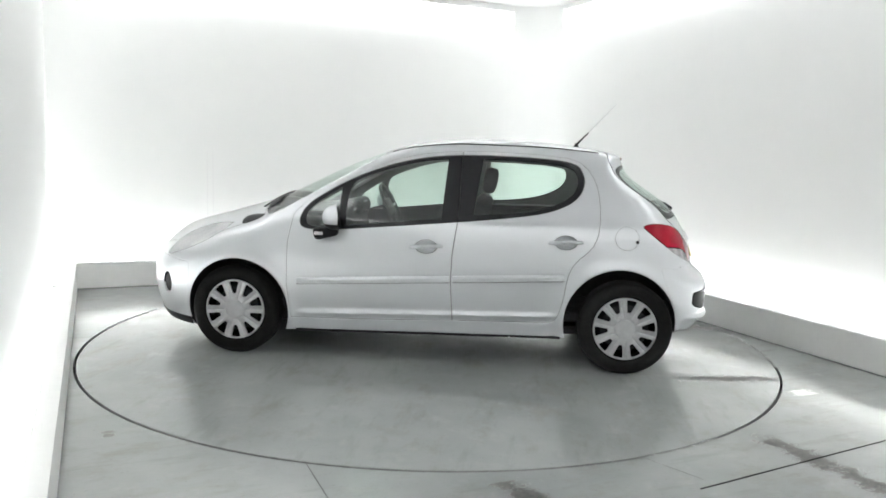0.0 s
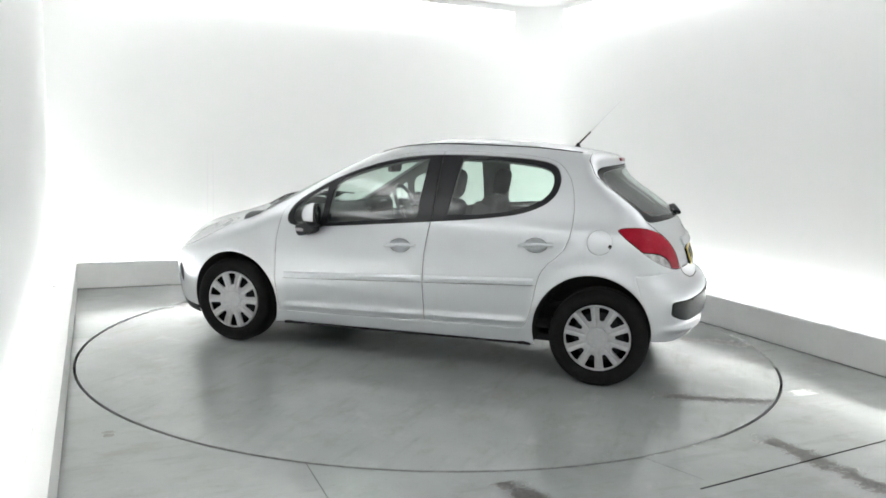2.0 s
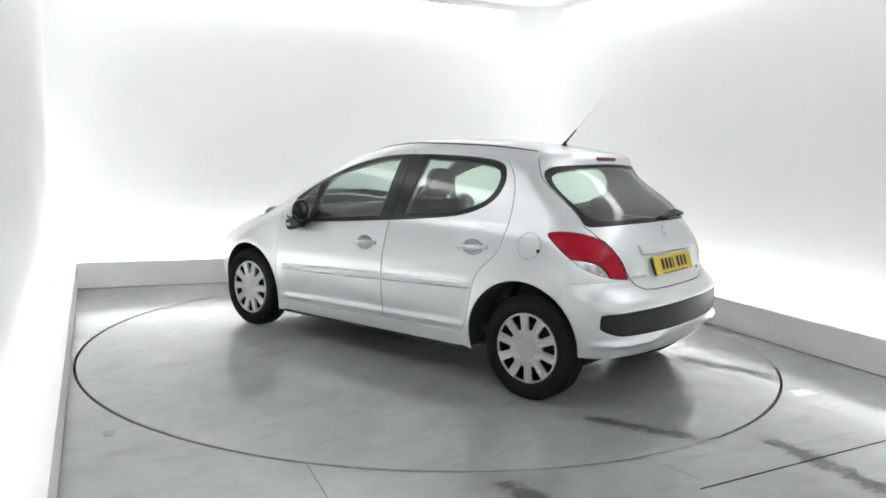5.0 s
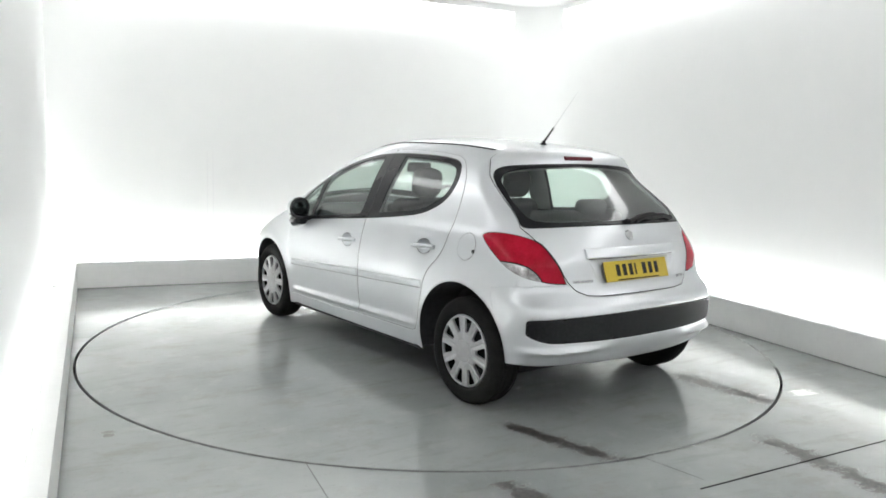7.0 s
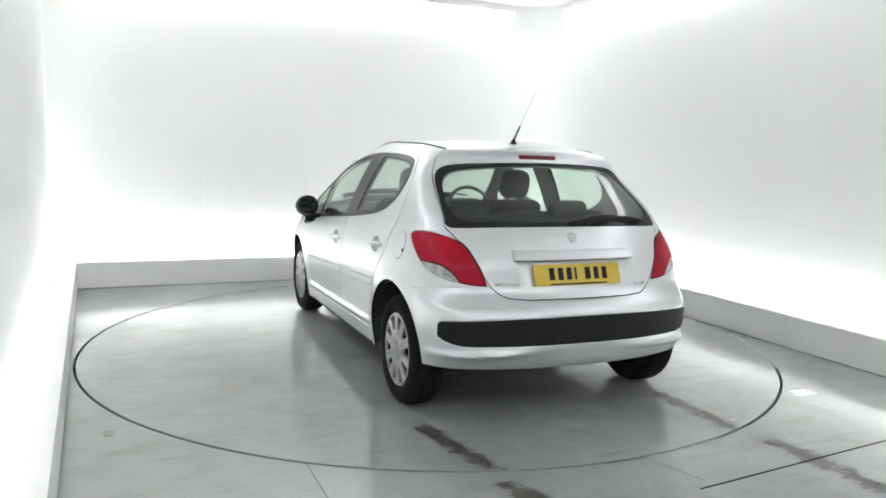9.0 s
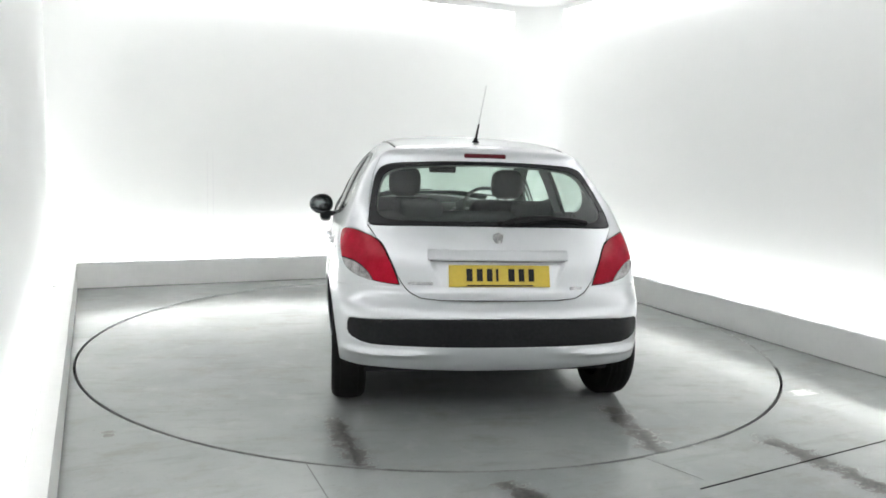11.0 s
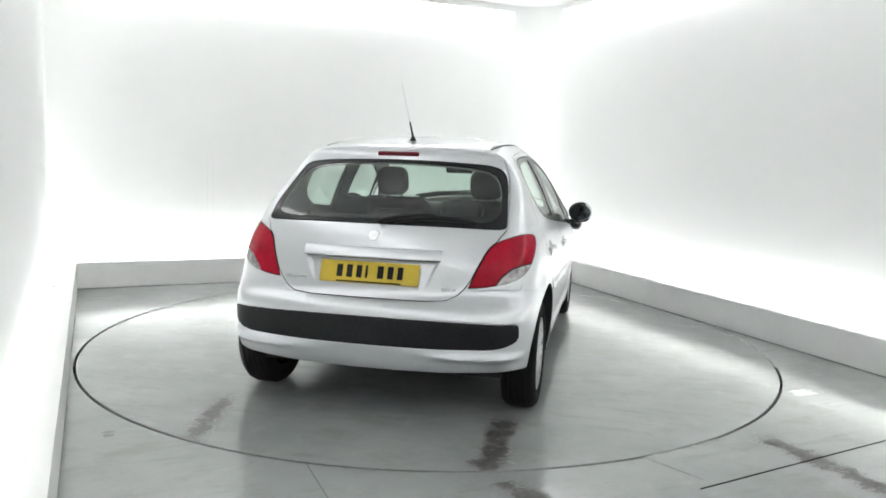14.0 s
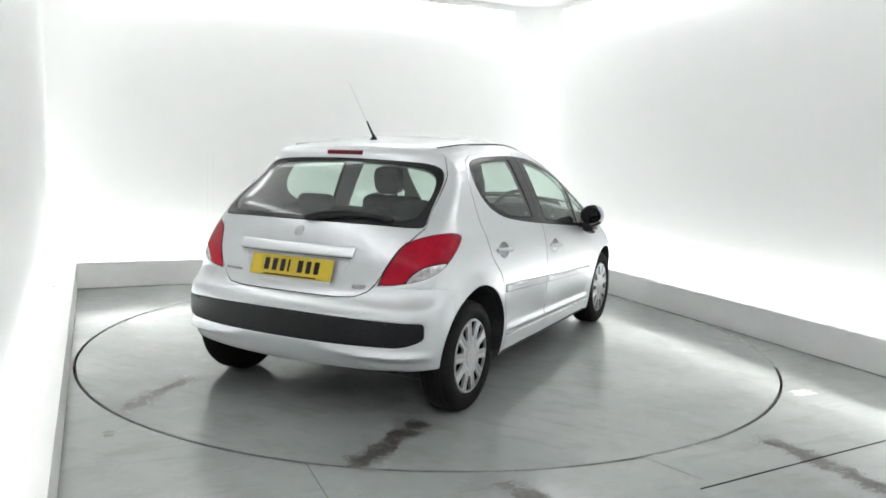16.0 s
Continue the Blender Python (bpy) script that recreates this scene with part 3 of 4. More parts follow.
tailgate = panel("tailgate", take(I["tailgate"] & ~I["rear_window"]), paint, car, "silver tailgate", groove=.005, drop=.010, seal=gate_seam)
panel("rear_window", take(I["rear_clear"]), window_glass, tailgate, "greenish rear window glass", flush=True, sink=.002)
panel("window_border", take(I["rear_window"]), gloss_black, tailgate, "black border of the rear window", sink=.001, groove=.003, drop=.006)
# shallow recess round the number plate
for v in tailgate.data.vertices:
    if inside_of(PLATE_RECESS, np.array(abs(v.co.y)), np.array(v.co.z)) < -.003:
        v.co.x += .026 * min(1, max(0, (v.co.z - .700) / .13))
bumper = panel("rear_bumper", take(I["rear_bumper"] & ~I["bumper_strip"]), paint, car, "silver rear bumper", groove=.002, drop=.0012)
panel("bumper_strip", take(I["bumper_strip"]), trim_black, bumper, "broad black plastic bumper strip", groove=.006, drop=.016, sink=-.006)
panel("fuel_flap", take(I["fuel_flap"]), paint, car, "round silver fuel flap", groove=.0025, drop=.005, seal=seam)
panel("windscreen", take(I["windscreen"]), window_glass, car, "greenish windscreen glass", flush=True, sink=.003)
panel("bonnet", take(I["bonnet"]), paint, car, "silver bonnet", groove=.004, drop=.008, seal=seam)
panel("roof_panel", take(I["roof_panel"]), paint, car, "silver roof with a groove along each side", groove=.006, drop=.010)
chin = take(I["chin"])
front = panel("front_bumper", take(I["front_bumper"] & ~I["grille"]), paint, car, "silver front bumper", groove=.002, drop=.0025)
panel("grille", take(I["grille"]), trim_black, front, "black grille", sink=.02)
panel("chin_lip", chin, trim_black, front, "black lip under the bumper", sink=-.004)
panel("body_shell", take(FREE), paint, car, "silver body shell", groove=.002, drop=.0015)

# dark flange under each sill
for s in (-1, 1):
    pts = []
    for k in range(21):
        x = .86 - 1.73 * k / 20
        z = float(curve([(-.9, .224), (0, .204), (.9, .182)], np.array([x]))[0])
        y = cast(np.array([[x, 0, z + .012]]), np.array([[0, 1.0, 0]]))[0][1]
        pts.append((x, s * (y - .012), z))
    part("sill_flange", tube(pts, .013, 6), trim_black, car, "dark flange under the sill", True)

# floor pan and wheel houses
bm = box(3.3, 1.36, .05, (.1, 0, .235), .02)
box(1.0, 1.2, .16, (-1.2, 0, .36), .03, bm=bm)
box(1.0, 1.0, .25, (1.3, 0, .42), .03, bm=bm)
part("underbody", bm, cabin_dark, car, "dark underbody")
for x, z, r, a0, a1 in ((1.25, .30, .352, -22, 198), (-1.232, .325, .356, -14, 187)):
    for s in (-1, 1):
        bm = bmesh.new()
        ring = []
        for k in range(29):
            a = radians(a0 + (a1 - a0) * k / 28)
            px, pz = x + (r - .003) * math.cos(a), z + (r - .003) * math.sin(a)
            edge = cast(np.array([[px, 0, pz]]), np.array([[0, 1.0, 0]]))[0][1] - .006
            ring.append([bm.verts.new((px, s * y, pz)) for y in (.50, edge)])
        for a, b in zip(ring, ring[1:]):
            bm.faces.new((a[0], a[1], b[1], b[0]))
        hub = bm.verts.new((x, s * .50, z))
        for a, b in zip(ring, ring[1:]):
            bm.faces.new((hub, a[0], b[0]))
        bm.faces.new((hub, ring[-1][0], ring[0][0]))
        part("wheel_house", bm, cabin_dark, car, "dark wheel house lining")


# ---- wheels ----
def make_wheel(m):
    """One wheel, its outer face towards +y, hub at the origin."""
    w = new("wheel")
    w.parent, w.matrix_basis = car, m
    tagged(w, "black tyre with a silver ten-slot wheel cover")
    prof = [(.196, -.06), (.196, -.085), (.235, -.092), (.272, -.088), (.290, -.070), (.2965, -.04), (.297, 0), (.2965, .04), (.290, .070), (.272, .088), (.245, .093), (.222, .090), (.205, .082), (.198, .070), (.196, .05)]
    bm = lathe(prof, 64)
    part("tyre", bm, rubber, w, "black rubber tyre", True, 50)
    for y in (-.045, -.015, .015, .045):
        bm = lathe([(.2985, y - .003), (.2955, y - .003), (.2955, y + .003), (.2985, y + .003)], 48)
        part("tread_groove", bm, dark_gap, w)
    part("steel_rim", lathe([(.197, -.07), (.19, -.02), (.15, .035), (.06, .045), (.001, .045)], 40), gloss_black, w, "dark steel rim behind the cover", True)
    # the cover: a dished disc with ten slots near its edge
    bm = bmesh.new()
    rs = [.001, .030, .060, .063, .068, .090, .106, .112, .130, .150, .170, .182, .188, .192, .197, .201]
    hs = [.087, .087, .086, .083, .085, .084, .083, .083, .083, .084, .084, .084, .084, .085, .083, .074]
    halves = {6: 4.6, 7: 6.6, 8: 7.8, 9: 8.7, 10: 9.6, 11: 9.9, 12: 8.2}      # half-angle of a slot at each ring
    n, rows = 120, []
    for i, (r, h) in enumerate(zip(rs, hs)):
        half = halves.get(i, 4.6 if i < 6 else 8.2)
        row = []
        for k in range(n):
            j = k % 12 - 6
            a = abs(j) / 3 * half if abs(j) <= 3 else half + (abs(j) - 3) / 3 * (18 - half)
            a = radians(36 * (k // 12) + math.copysign(a, j))
            rib = -.006 * math.exp(-((abs(j) - 6) / .8) ** 2) if 4 < i < 13 else 0
            row.append(bm.verts.new((r * math.cos(a), h + rib, r * math.sin(a))))
        rows.append(row)
    for i in range(len(rs) - 1):
        for k in range(n):
            if 6 <= i < 12 and abs((k + .5) % 12 - 6) < 3:
                continue
            bm.faces.new((rows[i][k], rows[i][(k + 1) % n], rows[i + 1][(k + 1) % n], rows[i + 1][k]))
    bmesh.ops.recalc_face_normals(bm, faces=bm.faces)
    if sum(f.normal.y for f in bm.faces) < 0:
        for f in bm.faces:
            f.normal_flip()
    ex = bmesh.ops.extrude_edge_only(bm, edges=[e for e in bm.edges if e.is_boundary])
    for v in ex["geom"]:
        if isinstance(v, bmesh.types.BMVert):
            v.co.y -= .014
    bmesh.ops.recalc_face_normals(bm, faces=bm.faces)
    part("wheel_cover", bm, cap_silver, w, "silver plastic wheel cover with ten slots", True, 40)
    part("emblem", lathe([(.001, .0875), (.020, .0875), (.022, .085)], 20), cap_silver, w, "small round emblem", True)
    return w


for x in (1.272, -1.272):
    make_wheel(pose(x, .742, .297, 0, 20 if x > 0 else 7, 0))
    make_wheel(pose(x, -.742, .297, 0, 33 if x > 0 else 11, 180))

# ---- lining, seats and dashboard ----
glassy = I["front_pane"] | I["quarter_pane"] | I["rear_pane"] | I["rear_clear"] | I["windscreen"]
lined = ~glassy & ~I["arch"] & ~I["under"] & (MIDDLES[:, 0] > -1.62) & (MIDDLES[:, 0] < 1.12)
panel("headliner", CELLS[lined & (MIDDLES[:, 2] > 1.36)], cabin_light, car, "grey roof lining", flush=True, sink=.03)
panel("pillar_trim", CELLS[lined & (MIDDLES[:, 2] <= 1.36) & (MIDDLES[:, 2] > .97)], cabin_light, car, "grey pillar trim", flush=True, sink=.028)
panel("door_trim", CELLS[lined & (MIDDLES[:, 2] <= .97) & (MIDDLES[:, 2] > .45)], cabin_dark, car, "dark door and side trim", flush=True, sink=.045)
part("cabin_floor", box(2.3, 1.45, .06, (-.05, 0, .33), .02), cabin_dark, car, "dark cabin floor")
bm = box(.62, .96, .03, (-1.26, 0, .955), .012)
part("parcel_shelf", bm, cabin_dark, car, "dark parcel shelf")


def cushion(size, at, bevel, tilt=0.0, bm=None):
    made = box(*size, (0, 0, 0), bevel, 4)
    bmesh.ops.transform(made, matrix=pose(*at, 0, tilt, 0), verts=made.verts)
    if bm is None:
        return made
    me = bpy.data.meshes.new("piece")
    made.to_mesh(me)
    made.free()
    bm.from_mesh(me)
    return bm


for x, y in ((-.02, .345), (-.16, -.345)):
    seat = new("front_seat")
    seat.parent, seat.location = car, (x, y, 0)
    tagged(seat, "dark cloth front seat with headrest")
    part("seat_cushion", cushion((.50, .50, .17), (.22, 0, .52), .06, -6), cabin_dark, seat, "", True, 60)
    bm = cushion((.13, .46, .56), (-.085, 0, .775), .05, -14)
    cushion((.16, .07, .46), (-.06, .20, .78), .03, -14, bm)
    cushion((.16, .07, .46), (-.06, -.20, .78), .03, -14, bm)
    part("seat_back", bm, cabin_dark, seat, "", True, 60)
    bm = bmesh.new()
    bmesh.ops.create_uvsphere(bm, u_segments=24, v_segments=16, radius=1)
    for v in bm.verts:
        v.co = Vector([math.copysign(abs(c) ** .62, c) for c in v.co])
        v.co = pose(-.185, 0, 1.162, 0, -10, 0) @ Vector((v.co.x * .055, v.co.y * .110, v.co.z * .100))
    part("headrest", bm, cabin_dark, seat, "rounded dark headrest", True, 60)
    for k in (-1, 1):
        part("headrest_post", tube([(-.165, k * .06, 1.0), (-.18, k * .06, 1.12)], .007), chrome, seat)
bench = new("rear_bench")
bench.parent = car
tagged(bench, "dark cloth rear bench with low headrests")
part("seat_cushion", cushion((.48, 1.26, .17), (-.70, 0, .52), .05, -5), cabin_dark, bench, "", True, 60)
part("seat_back", cushion((.13, 1.24, .56), (-.99, 0, .76), .05, -18), cabin_dark, bench, "", True, 60)
for y in (-.33, .33):
    part("headrest", cushion((.09, .25, .14), (-1.08, y, 1.03), .04, -14), cabin_dark, bench, "low dark headrest", True, 60)

bm = cushion((.60, 1.42, .30), (.98, 0, .79), .07, 6)
cushion((.20, .42, .12), (.74, -.37, .925), .05, 12, bm)
cushion((.36, .24, .42), (.55, 0, .58), .05, 24, bm)
dash = part("dashboard", bm, cabin_grey, car, "dark grey dashboard", True, 60)
part("dash_trim", tube([(.70, -.60, .90), (.66, -.48, .955), (.645, -.36, .97), (.66, -.24, .955), (.70, -.12, .90)], .008), cap_silver, dash, "thin silver arch round the dials", True)
bm = bmesh.new()
ring = [pose(.44, -.37, .93, 0, -63, 0) @ Vector((.185 * math.cos(a), .185 * math.sin(a), 0)) for a in [2 * math.pi * k / 40 for k in range(41)]]
tube(ring, .014, 10, bm)
wheel_s = part("steering_wheel", bm, cabin_grey, car, "dark grey steering wheel", True)
part("airbag_cover", cushion((.05, .17, .15), (.455, -.37, .925), .03, 27), cabin_grey, wheel_s, "", True)
for k in (-1, 1):
    part("spoke", tube([(.455, -.37 + k * .07, .93), (.445, -.37 + k * .18, .935)], .013), cap_silver, wheel_s, "silver spoke")
bm = cushion((.03, .21, .075), (.40, -.003, 1.250), .014, -12)
part("interior_mirror", bm, trim_black, car, "dark interior mirror", True)

# ---- outer fittings ----
def on_sides(xz, s):
    """Places on the side and its outward directions there."""
    xz = np.array(xz)
    start = np.stack([xz[:, 0], 0 * xz[:, 0], xz[:, 1]], 1)
    p = cast(start, np.tile([0, s, 0.0], (len(xz), 1)))
    g = np.stack([solid(p + d) - solid(p - d) for d in np.eye(3) * 1e-3], 1)
    return p, g / np.linalg.norm(g, axis=1)[:, None]


def on_side(x, z, s=1):
    return on_sides([(x, z)], s)[0][0]


def out_side(x, z, s=1):
    return on_sides([(x, z)], s)[1][0]


def moulding(x0, x1, s, parent):
    bm, rows = bmesh.new(), []
    shape = [(-.016, -.004), (-.022, .010), (-.017, .018), (.006, .019), (.017, .012), (.021, -.004)]
    xs = [x0 + (x1 - x0) * k / 24 for k in range(25)]
    ps, ns = on_sides([(x, .517 + (.845 - x) / 1.72 * .094 + dz) for x in xs for dz, _ in shape], s)
    for k in range(25):
        squeeze = min(1, 14 * min(k / 24, 1 - k / 24) + .35)
        row = []
        for i, (_, out) in enumerate(shape):
            q, nrm = ps[k * len(shape) + i], ns[k * len(shape) + i]
            row.append(bm.verts.new(q + nrm * (out * squeeze if out > 0 else out)))
        rows.append(row)
    for a, b in zip(rows, rows[1:]):
        for i in range(len(shape) - 1):
            bm.faces.new((a[i], a[i + 1], b[i + 1], b[i]))
    bm.faces.new(rows[0]), bm.faces.new(rows[-1])
    bmesh.ops.recalc_face_normals(bm, faces=bm.faces)
    part("side_moulding", bm, paint, parent, "silver rubbing strip", True, 30)
    # the shade under the strip, laid on as a thin dark line
    ps, ns = on_sides([(x, .517 + (.845 - x) / 1.72 * .094 - .0215) for x in xs], s)
    part("moulding_shade", tube([Vector(p + .003 * n) for p, n in zip(ps, ns)], .0042, 6), seam, parent, "dark line standing in for shade under the strip", True)


def handle(x, z, s, parent):
    """A pull handle over a hollow cup."""
    q, nrm = Vector(on_side(x, z, s)), Vector(out_side(x, z, s))
    back = Vector((-1, 0, .06)).normalized()
    side = nrm.cross(back).normalized()
    back = side.cross(nrm)
    m = Matrix((back, side, nrm)).transposed().to_4x4()
    m.translation = q
    bm, rows = bmesh.new(), []
    for k in range(17):
        t = -1 + k / 8
        rise = .012 + .018 * (1 - t * t)
        half = .0125 * (1 - .45 * abs(t) ** 3)
        rows.append([bm.verts.new((t * .108, dz * half, rise + o)) for dz, o in ((-1, -.009), (-1, .0), (-.4, .006), (.5, .006), (1, .0), (1, -.009))])
    for a, b in zip(rows, rows[1:]):
        for i in range(6):
            bm.faces.new((a[i], a[(i + 1) % 6], b[(i + 1) % 6], b[i]))
    bm.faces.new(rows[0]), bm.faces.new(rows[-1])
    for t in (-.97, .97):
        box(.018, .022, .02, (t * .100, 0, .006), .003, bm=bm)
    bmesh.ops.recalc_face_normals(bm, faces=bm.faces)
    part("door_handle", bm, paint, parent, "silver pull handle", True, 40, m=m)


badge_metal = varied("badge_metal", (.35, .35, .36), (.6, .6, .61), .25, 70, metal=.9)
doors = [o for o in car.children if o.name.startswith("front_door")], [o for o in car.children if o.name.startswith("rear_door")]
for k, s in ((0, 1), (1, -1)):
    moulding(.845, -.150, s, doors[0][k])
    moulding(-.176, -.876, s, doors[1][k])
    handle(.002, .772, s, doors[0][k])
    handle(-.878, .830, s, doors[1][k])


def door_mirror(s, parent):
    holder = new("door_mirror")
    holder.parent = parent
    tagged(holder, "door mirror with silver cap and black foot")
    # cap: an egg cut off towards the rear
    bm = bmesh.new()
    bmesh.ops.create_uvsphere(bm, u_segments=28, v_segments=18, radius=1)
    for v in bm.verts:
        c = Vector([math.copysign(abs(q) ** .96, q) for q in v.co])
        c.x = max(c.x, -.34 - .28 * c.y * s)
        v.co = Vector((.575 + c.x * .085, s * (.925 + c.y * .088 - .02 * c.x), .942 + c.z * (.078 - .006 * c.y * s)))
    low = bm.copy()
    marks = [f.calc_center_median().z < .900 or f.calc_center_median().x < .566 - .27 * (abs(f.calc_center_median().y) - .925) for f in bm.faces]
    bmesh.ops.delete(bm, geom=[f for f, g in zip(list(bm.faces), marks) if g], context="FACES")
    bmesh.ops.delete(low, geom=[f for f, g in zip(list(low.faces), marks) if not g], context="FACES")
    part("mirror_cap", bm, paint, holder, "silver mirror cap", True, 50)
    part("mirror_housing", low, trim_black, holder, "black mirror housing", True, 50)
    # slightly domed glass, turned in and down towards the driver
    bm = bmesh.new()
    bmesh.ops.create_uvsphere(bm, u_segments=28, v_segments=16, radius=1)
    for v in bm.verts:
        y, z = v.co.y * .076, v.co.z * (.065 - .005 * v.co.y * s)
        v.co = Vector((.542 + v.co.x * .0035 - .26 * s * y + .1 * z, s * .932 + y, .942 + z))
    part("mirror_glass", bm, mirror_glass, holder, "mirror glass", True, 60)
    bm = cushion((.16, .085, .085), (.642, s * .892, .850), .030, 14)
    cushion((.11, .13, .035), (.62, s * .865, .866), .014, 0, bm)
    part("mirror_foot", bm, gloss_black, holder, "black mirror foot", True, 50)
    part("repeater_lens", cushion((.06, .016, .024), (.680, s * .930, .840), .007), lamp_clear, holder, "small clear side repeater")


for k, s in ((0, 1), (1, -1)):
    door_mirror(s, car)


# tailgate fittings
@functools.lru_cache(None)
def tail_at(y, z):
    return (cast(np.array([[-1.1, y, z]]), np.array([[-1.0, 0, 0]]))[0])


def on_tail(y, z):
    return Vector(tail_at(round(y, 5), round(z, 5)))


def tail_block(name, y0, y1, z0, z1, thick, mat, parent, label="", bevel=.004, n=10, lean=0.0):
    """A shallow block that follows the tail's curve."""
    bm = bmesh.new()
    rows = []
    for k in range(n + 1):
        y = y0 + (y1 - y0) * k / n
        rows.append([bm.verts.new(on_tail(y, z0) + Vector((.004, 0, 0))), bm.verts.new(on_tail(y, z0) - Vector((thick - bevel, 0, 0))), bm.verts.new(on_tail(y, z0 + bevel) - Vector((thick, 0, 0))),
                     bm.verts.new(on_tail(y, z1 - bevel) - Vector((thick + lean, 0, 0))), bm.verts.new(on_tail(y, z1) - Vector((thick + lean - bevel, 0, 0))), bm.verts.new(on_tail(y, z1) + Vector((.004, 0, 0)))])
    for a, b in zip(rows, rows[1:]):
        for i in range(6):
            bm.faces.new((a[i], a[(i + 1) % 6], b[(i + 1) % 6], b[i]))
    bm.faces.new(rows[0]), bm.faces.new(rows[-1])
    bmesh.ops.recalc_face_normals(bm, faces=bm.faces)
    return part(name, bm, mat, parent, label, True, 30)


tail_block("grab_handle", .362, -.362, .834, .886, .017, paint, tailgate, "silver grip above the number plate", .007, lean=-.005)
# shadow line below the grip, drawn as a thin dark block
tail_block("grab_shade", .350, -.350, .8295, .8335, .004, gate_seam, tailgate, "dark line for the shade under the grip", .001)
low, high = on_tail(0, .706), on_tail(0, .816) + Vector((.018, 0, 0))
up = (high - low).normalized()
PLATE = Matrix((Vector((0, -1, 0)), up, Vector((0, -1, 0)).cross(up))).transposed().to_4x4()
PLATE.translation = (low + high) / 2 + Vector((-.010, 0, 0))
number_plate = part("number_plate", box(.52, .112, .006, (0, 0, 0), .0025), plate_yellow, car, "yellow number plate with dark bars", m=PLATE)
for k, w in enumerate((.044, .044, .042, .018, .046, .042, .042)):
    x = (-.155, -.103, -.052, -.013, .060, .112, .163)[k]
    part("dark_bar", box(w * .70, .064, .0015, (x, .004, .0036)), trim_black, number_plate)
part("dark_bar", box(.34, .007, .0015, (0, -.049, .0036)), trim_black, number_plate)
part("plate_backing", box(.50, .10, .012, (0, 0, -.0092)), trim_black, number_plate)
tail_block("badge_bar", .463, .335, .712, .725, .003, badge_metal, tailgate, "small unreadable chrome lettering", .001, 4)
tail_block("badge_bar", -.372, -.442, .690, .705, .003, badge_metal, tailgate, "small unreadable chrome lettering", .001, 4)
bm = bmesh.new()
for pts in ([(-.016, -.026), (.016, -.025), (.030, -.003), (.024, .018), (-.004, .027), (-.030, .016), (-.024, -.006)],):
    lowv = [bm.verts.new(on_tail(y, .945 + z) - Vector((-.001, 0, 0))) for y, z in pts]
    topv = [bm.verts.new(on_tail(y * .92, .945 + z * .95) - Vector((.006, 0, 0))) for y, z in pts]
    bm.faces.new(topv)
    for i in range(len(pts)):
        bm.faces.new((lowv[i], lowv[(i + 1) % len(pts)], topv[(i + 1) % len(pts)], topv[i]))
bmesh.ops.recalc_face_normals(bm, faces=bm.faces)
part("emblem", bm, badge_metal, tailgate, "chrome emblem of a plain shape")
part("brake_lamp", cushion((.05, .236, .024), (-1.254, 0, 1.358), .008, -8), brake_red, tailgate, "long dark red brake lamp", True)

# rear wiper
wiper = new("rear_wiper")
wiper.parent = car
tagged(wiper, "black rear wiper at rest")
pivot = on_tail(-.02, 1.012)
part("wiper_cap", lathe([(.001, .024), (.010, .024), (.015, .018), (.017, 0)], 20, "Z", m=Matrix.Translation(pivot) @ pose(0, 0, 0, 0, -55, 0)), trim_black, wiper, "", True)
arm = [on_tail(y, z) - Vector((.030, 0, 0)) for y, z in ((-.02, 1.016), (-.12, 1.040), (-.22, 1.050), (-.30, 1.052))]
part("wiper_arm", tube(arm, .014, 8, taper=.6), trim_black, wiper, "", True)
bm = bmesh.new()
tube([on_tail(y, z) - Vector((.018, 0, 0)) for y, z in ((-.09, 1.018), (-.2, 1.034), (-.3, 1.040), (-.4, 1.036), (-.50, 1.020))], .014, 8, bm)
part("wiper_blade", bm, trim_black, wiper, "", True)

# aerial
aerial = new("aerial")
aerial.parent = car
tagged(aerial, "thin aerial with a black foot")
part("aerial_foot", lathe([(.026, -.006), (.024, .006), (.014, .018), (.009, .034), (.001, .036)], 20, "Z", m=pose(-.965, 0, 1.428, 0, -6, 0)), trim_black, aerial, "", True)
a0, a1 = Vector((-.968, 0, 1.452)), Vector((-1.236, 0, 1.745))
part("aerial_base", tube([a0, a0.lerp(a1, .12), a0.lerp(a1, .30)], .0078, 8, taper=.55), trim_black, aerial, "", True)
part("aerial_rod", tube([a0.lerp(a1, .29), a0.lerp(a1, .65), a1], .0027, 8, taper=.8), aerial_grey, aerial, "pale thin rod", True)

# windscreen wipers and cowl
def on_top(x, y):
    return Vector(cast(np.array([[x, y, .7]]), np.array([[0, 0, 1.0]]))[0])


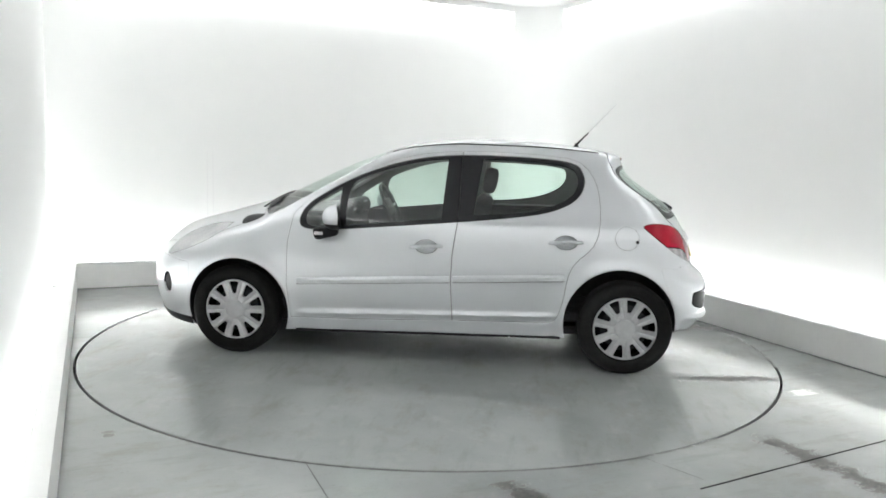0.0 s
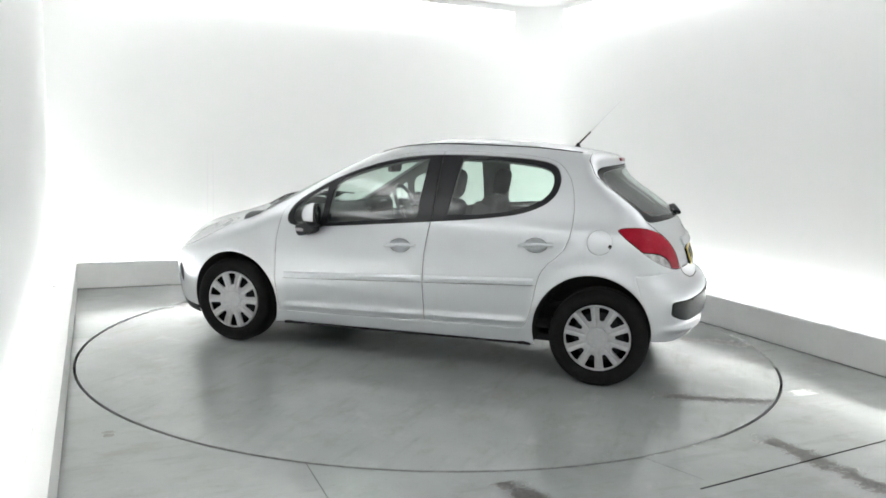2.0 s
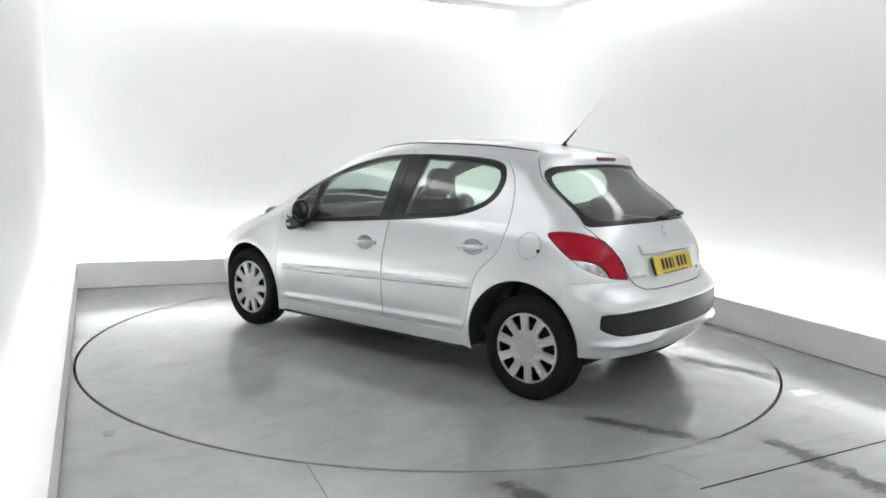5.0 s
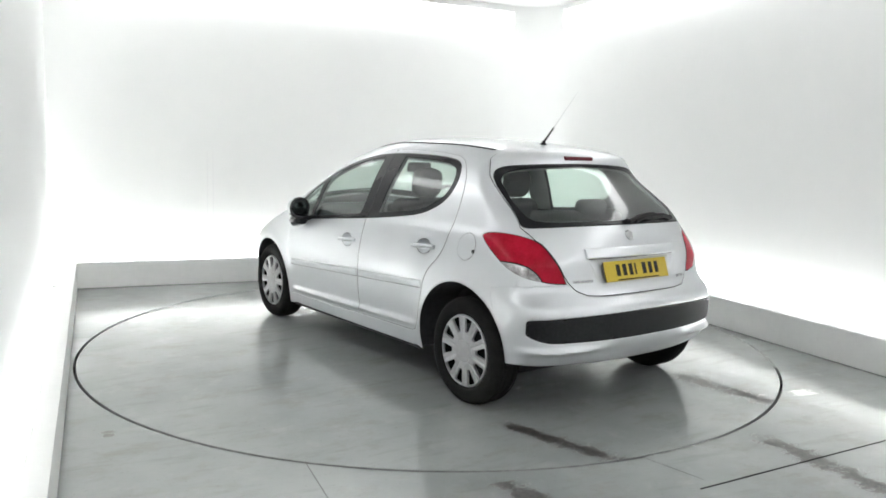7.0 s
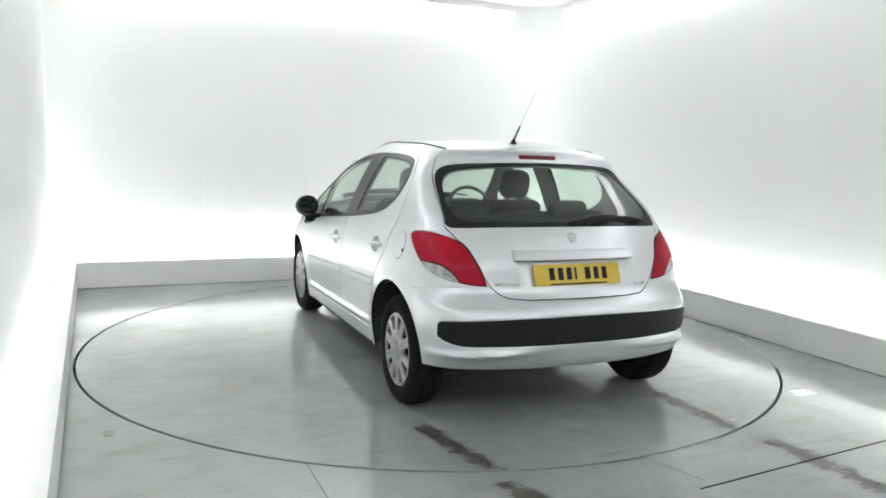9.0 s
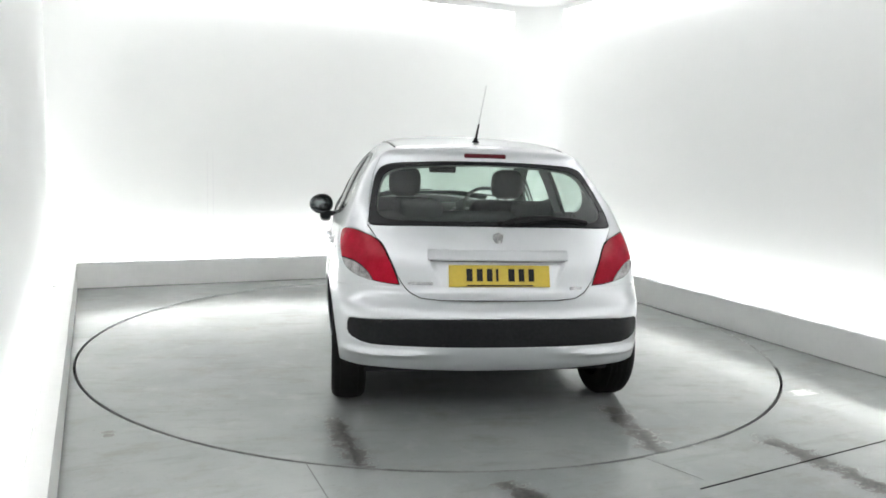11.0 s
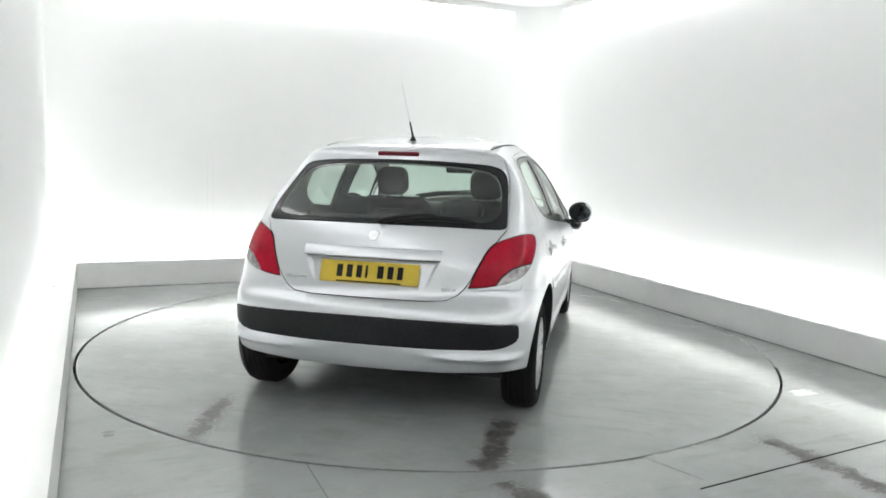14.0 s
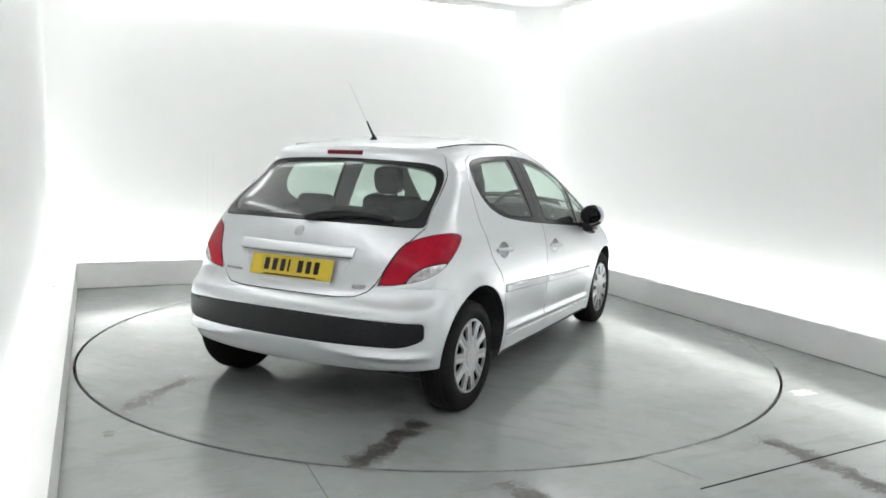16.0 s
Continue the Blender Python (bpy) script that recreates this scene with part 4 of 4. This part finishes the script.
bm = bmesh.new()
rows = []
for k in range(17):
    y = -.50 + 1.0 * k / 16
    x1, x0 = 1.205 - .22 * y * y, 1.13 - .26 * y * y
    rows.append([bm.verts.new(on_top(x0, y) + Vector((0, 0, .002))), bm.verts.new(on_top((x0 + x1) / 2, y) + Vector((0, 0, .004))), bm.verts.new(on_top(x1, y) + Vector((0, 0, .002)))])
for a, b in zip(rows, rows[1:]):
    for i in range(2):
        bm.faces.new((a[i], a[i + 1], b[i + 1], b[i]))
bmesh.ops.recalc_face_normals(bm, faces=bm.faces)
part("cowl", bm, trim_black, car, "black plastic cowl under the windscreen", True)
for y0, y1 in ((.52, -.02), (-.05, -.60)):
    pts = [on_top(1.15 - .25 * y * y - .03 * t, y) + Vector((0, 0, .010)) for t, y in [(k / 8, y0 + (y1 - y0) * k / 8) for k in range(9)]]
    w = part("wiper_blade", tube(pts, .006, 8), trim_black, car, "black windscreen wiper", True)
    part("wiper_arm", tube([on_top(1.19, y0 - .05) + Vector((0, 0, .010)), pts[2] + Vector((.01, 0, .008)), pts[4] + Vector((0, 0, .006))], .005, 8, taper=.6), trim_black, w, "", True)

# black sealing strips in the roof's two grooves
for s in (-1, 1):
    pts = []
    for k in range(25):
        x = .29 - 1.37 * k / 24
        y = s * float(curve([(-1.16, .484), (-.9, .497), (-.4, .500), (.1, .487), (.30, .464)], np.array([x]))[0])
        pts.append(on_top(x, y) + Vector((0, 0, -.0005)))
    part("roof_strip", tube(pts, .006, 6), trim_black, car, "black sealing strip along the roof", True)

# lock in the fuel flap, and the axle
flap = [o for o in car.children if o.name.startswith("fuel_flap")][0]
q, nrm = Vector(on_side(-1.318, .850)), Vector(out_side(-1.318, .850))
part("flap_lock", lathe([(.001, .003), (.010, .003), (.011, 0)], 14, "Z", m=Matrix.Translation(q) @ nrm.to_track_quat("Z", "Y").to_matrix().to_4x4()), trim_black, flap)
part("rear_axle", tube([(-1.272, -.62, .28), (-1.20, -.3, .29), (-1.20, .3, .29), (-1.272, .62, .28)], .035, 12), cabin_dark, car, "dark rear axle", True)


# ---- what moves ----
def motions():
    shift = pose(-.0403, -.101, 0)
    walk(car, [(t, pose(0, 0, 0, 0, 0, a) @ shift) for t, a in SPIN])
    walk(turntable, [(t, pose(0, 0, 0, 0, 0, a - 90)) for t, a in SPIN])


motions()
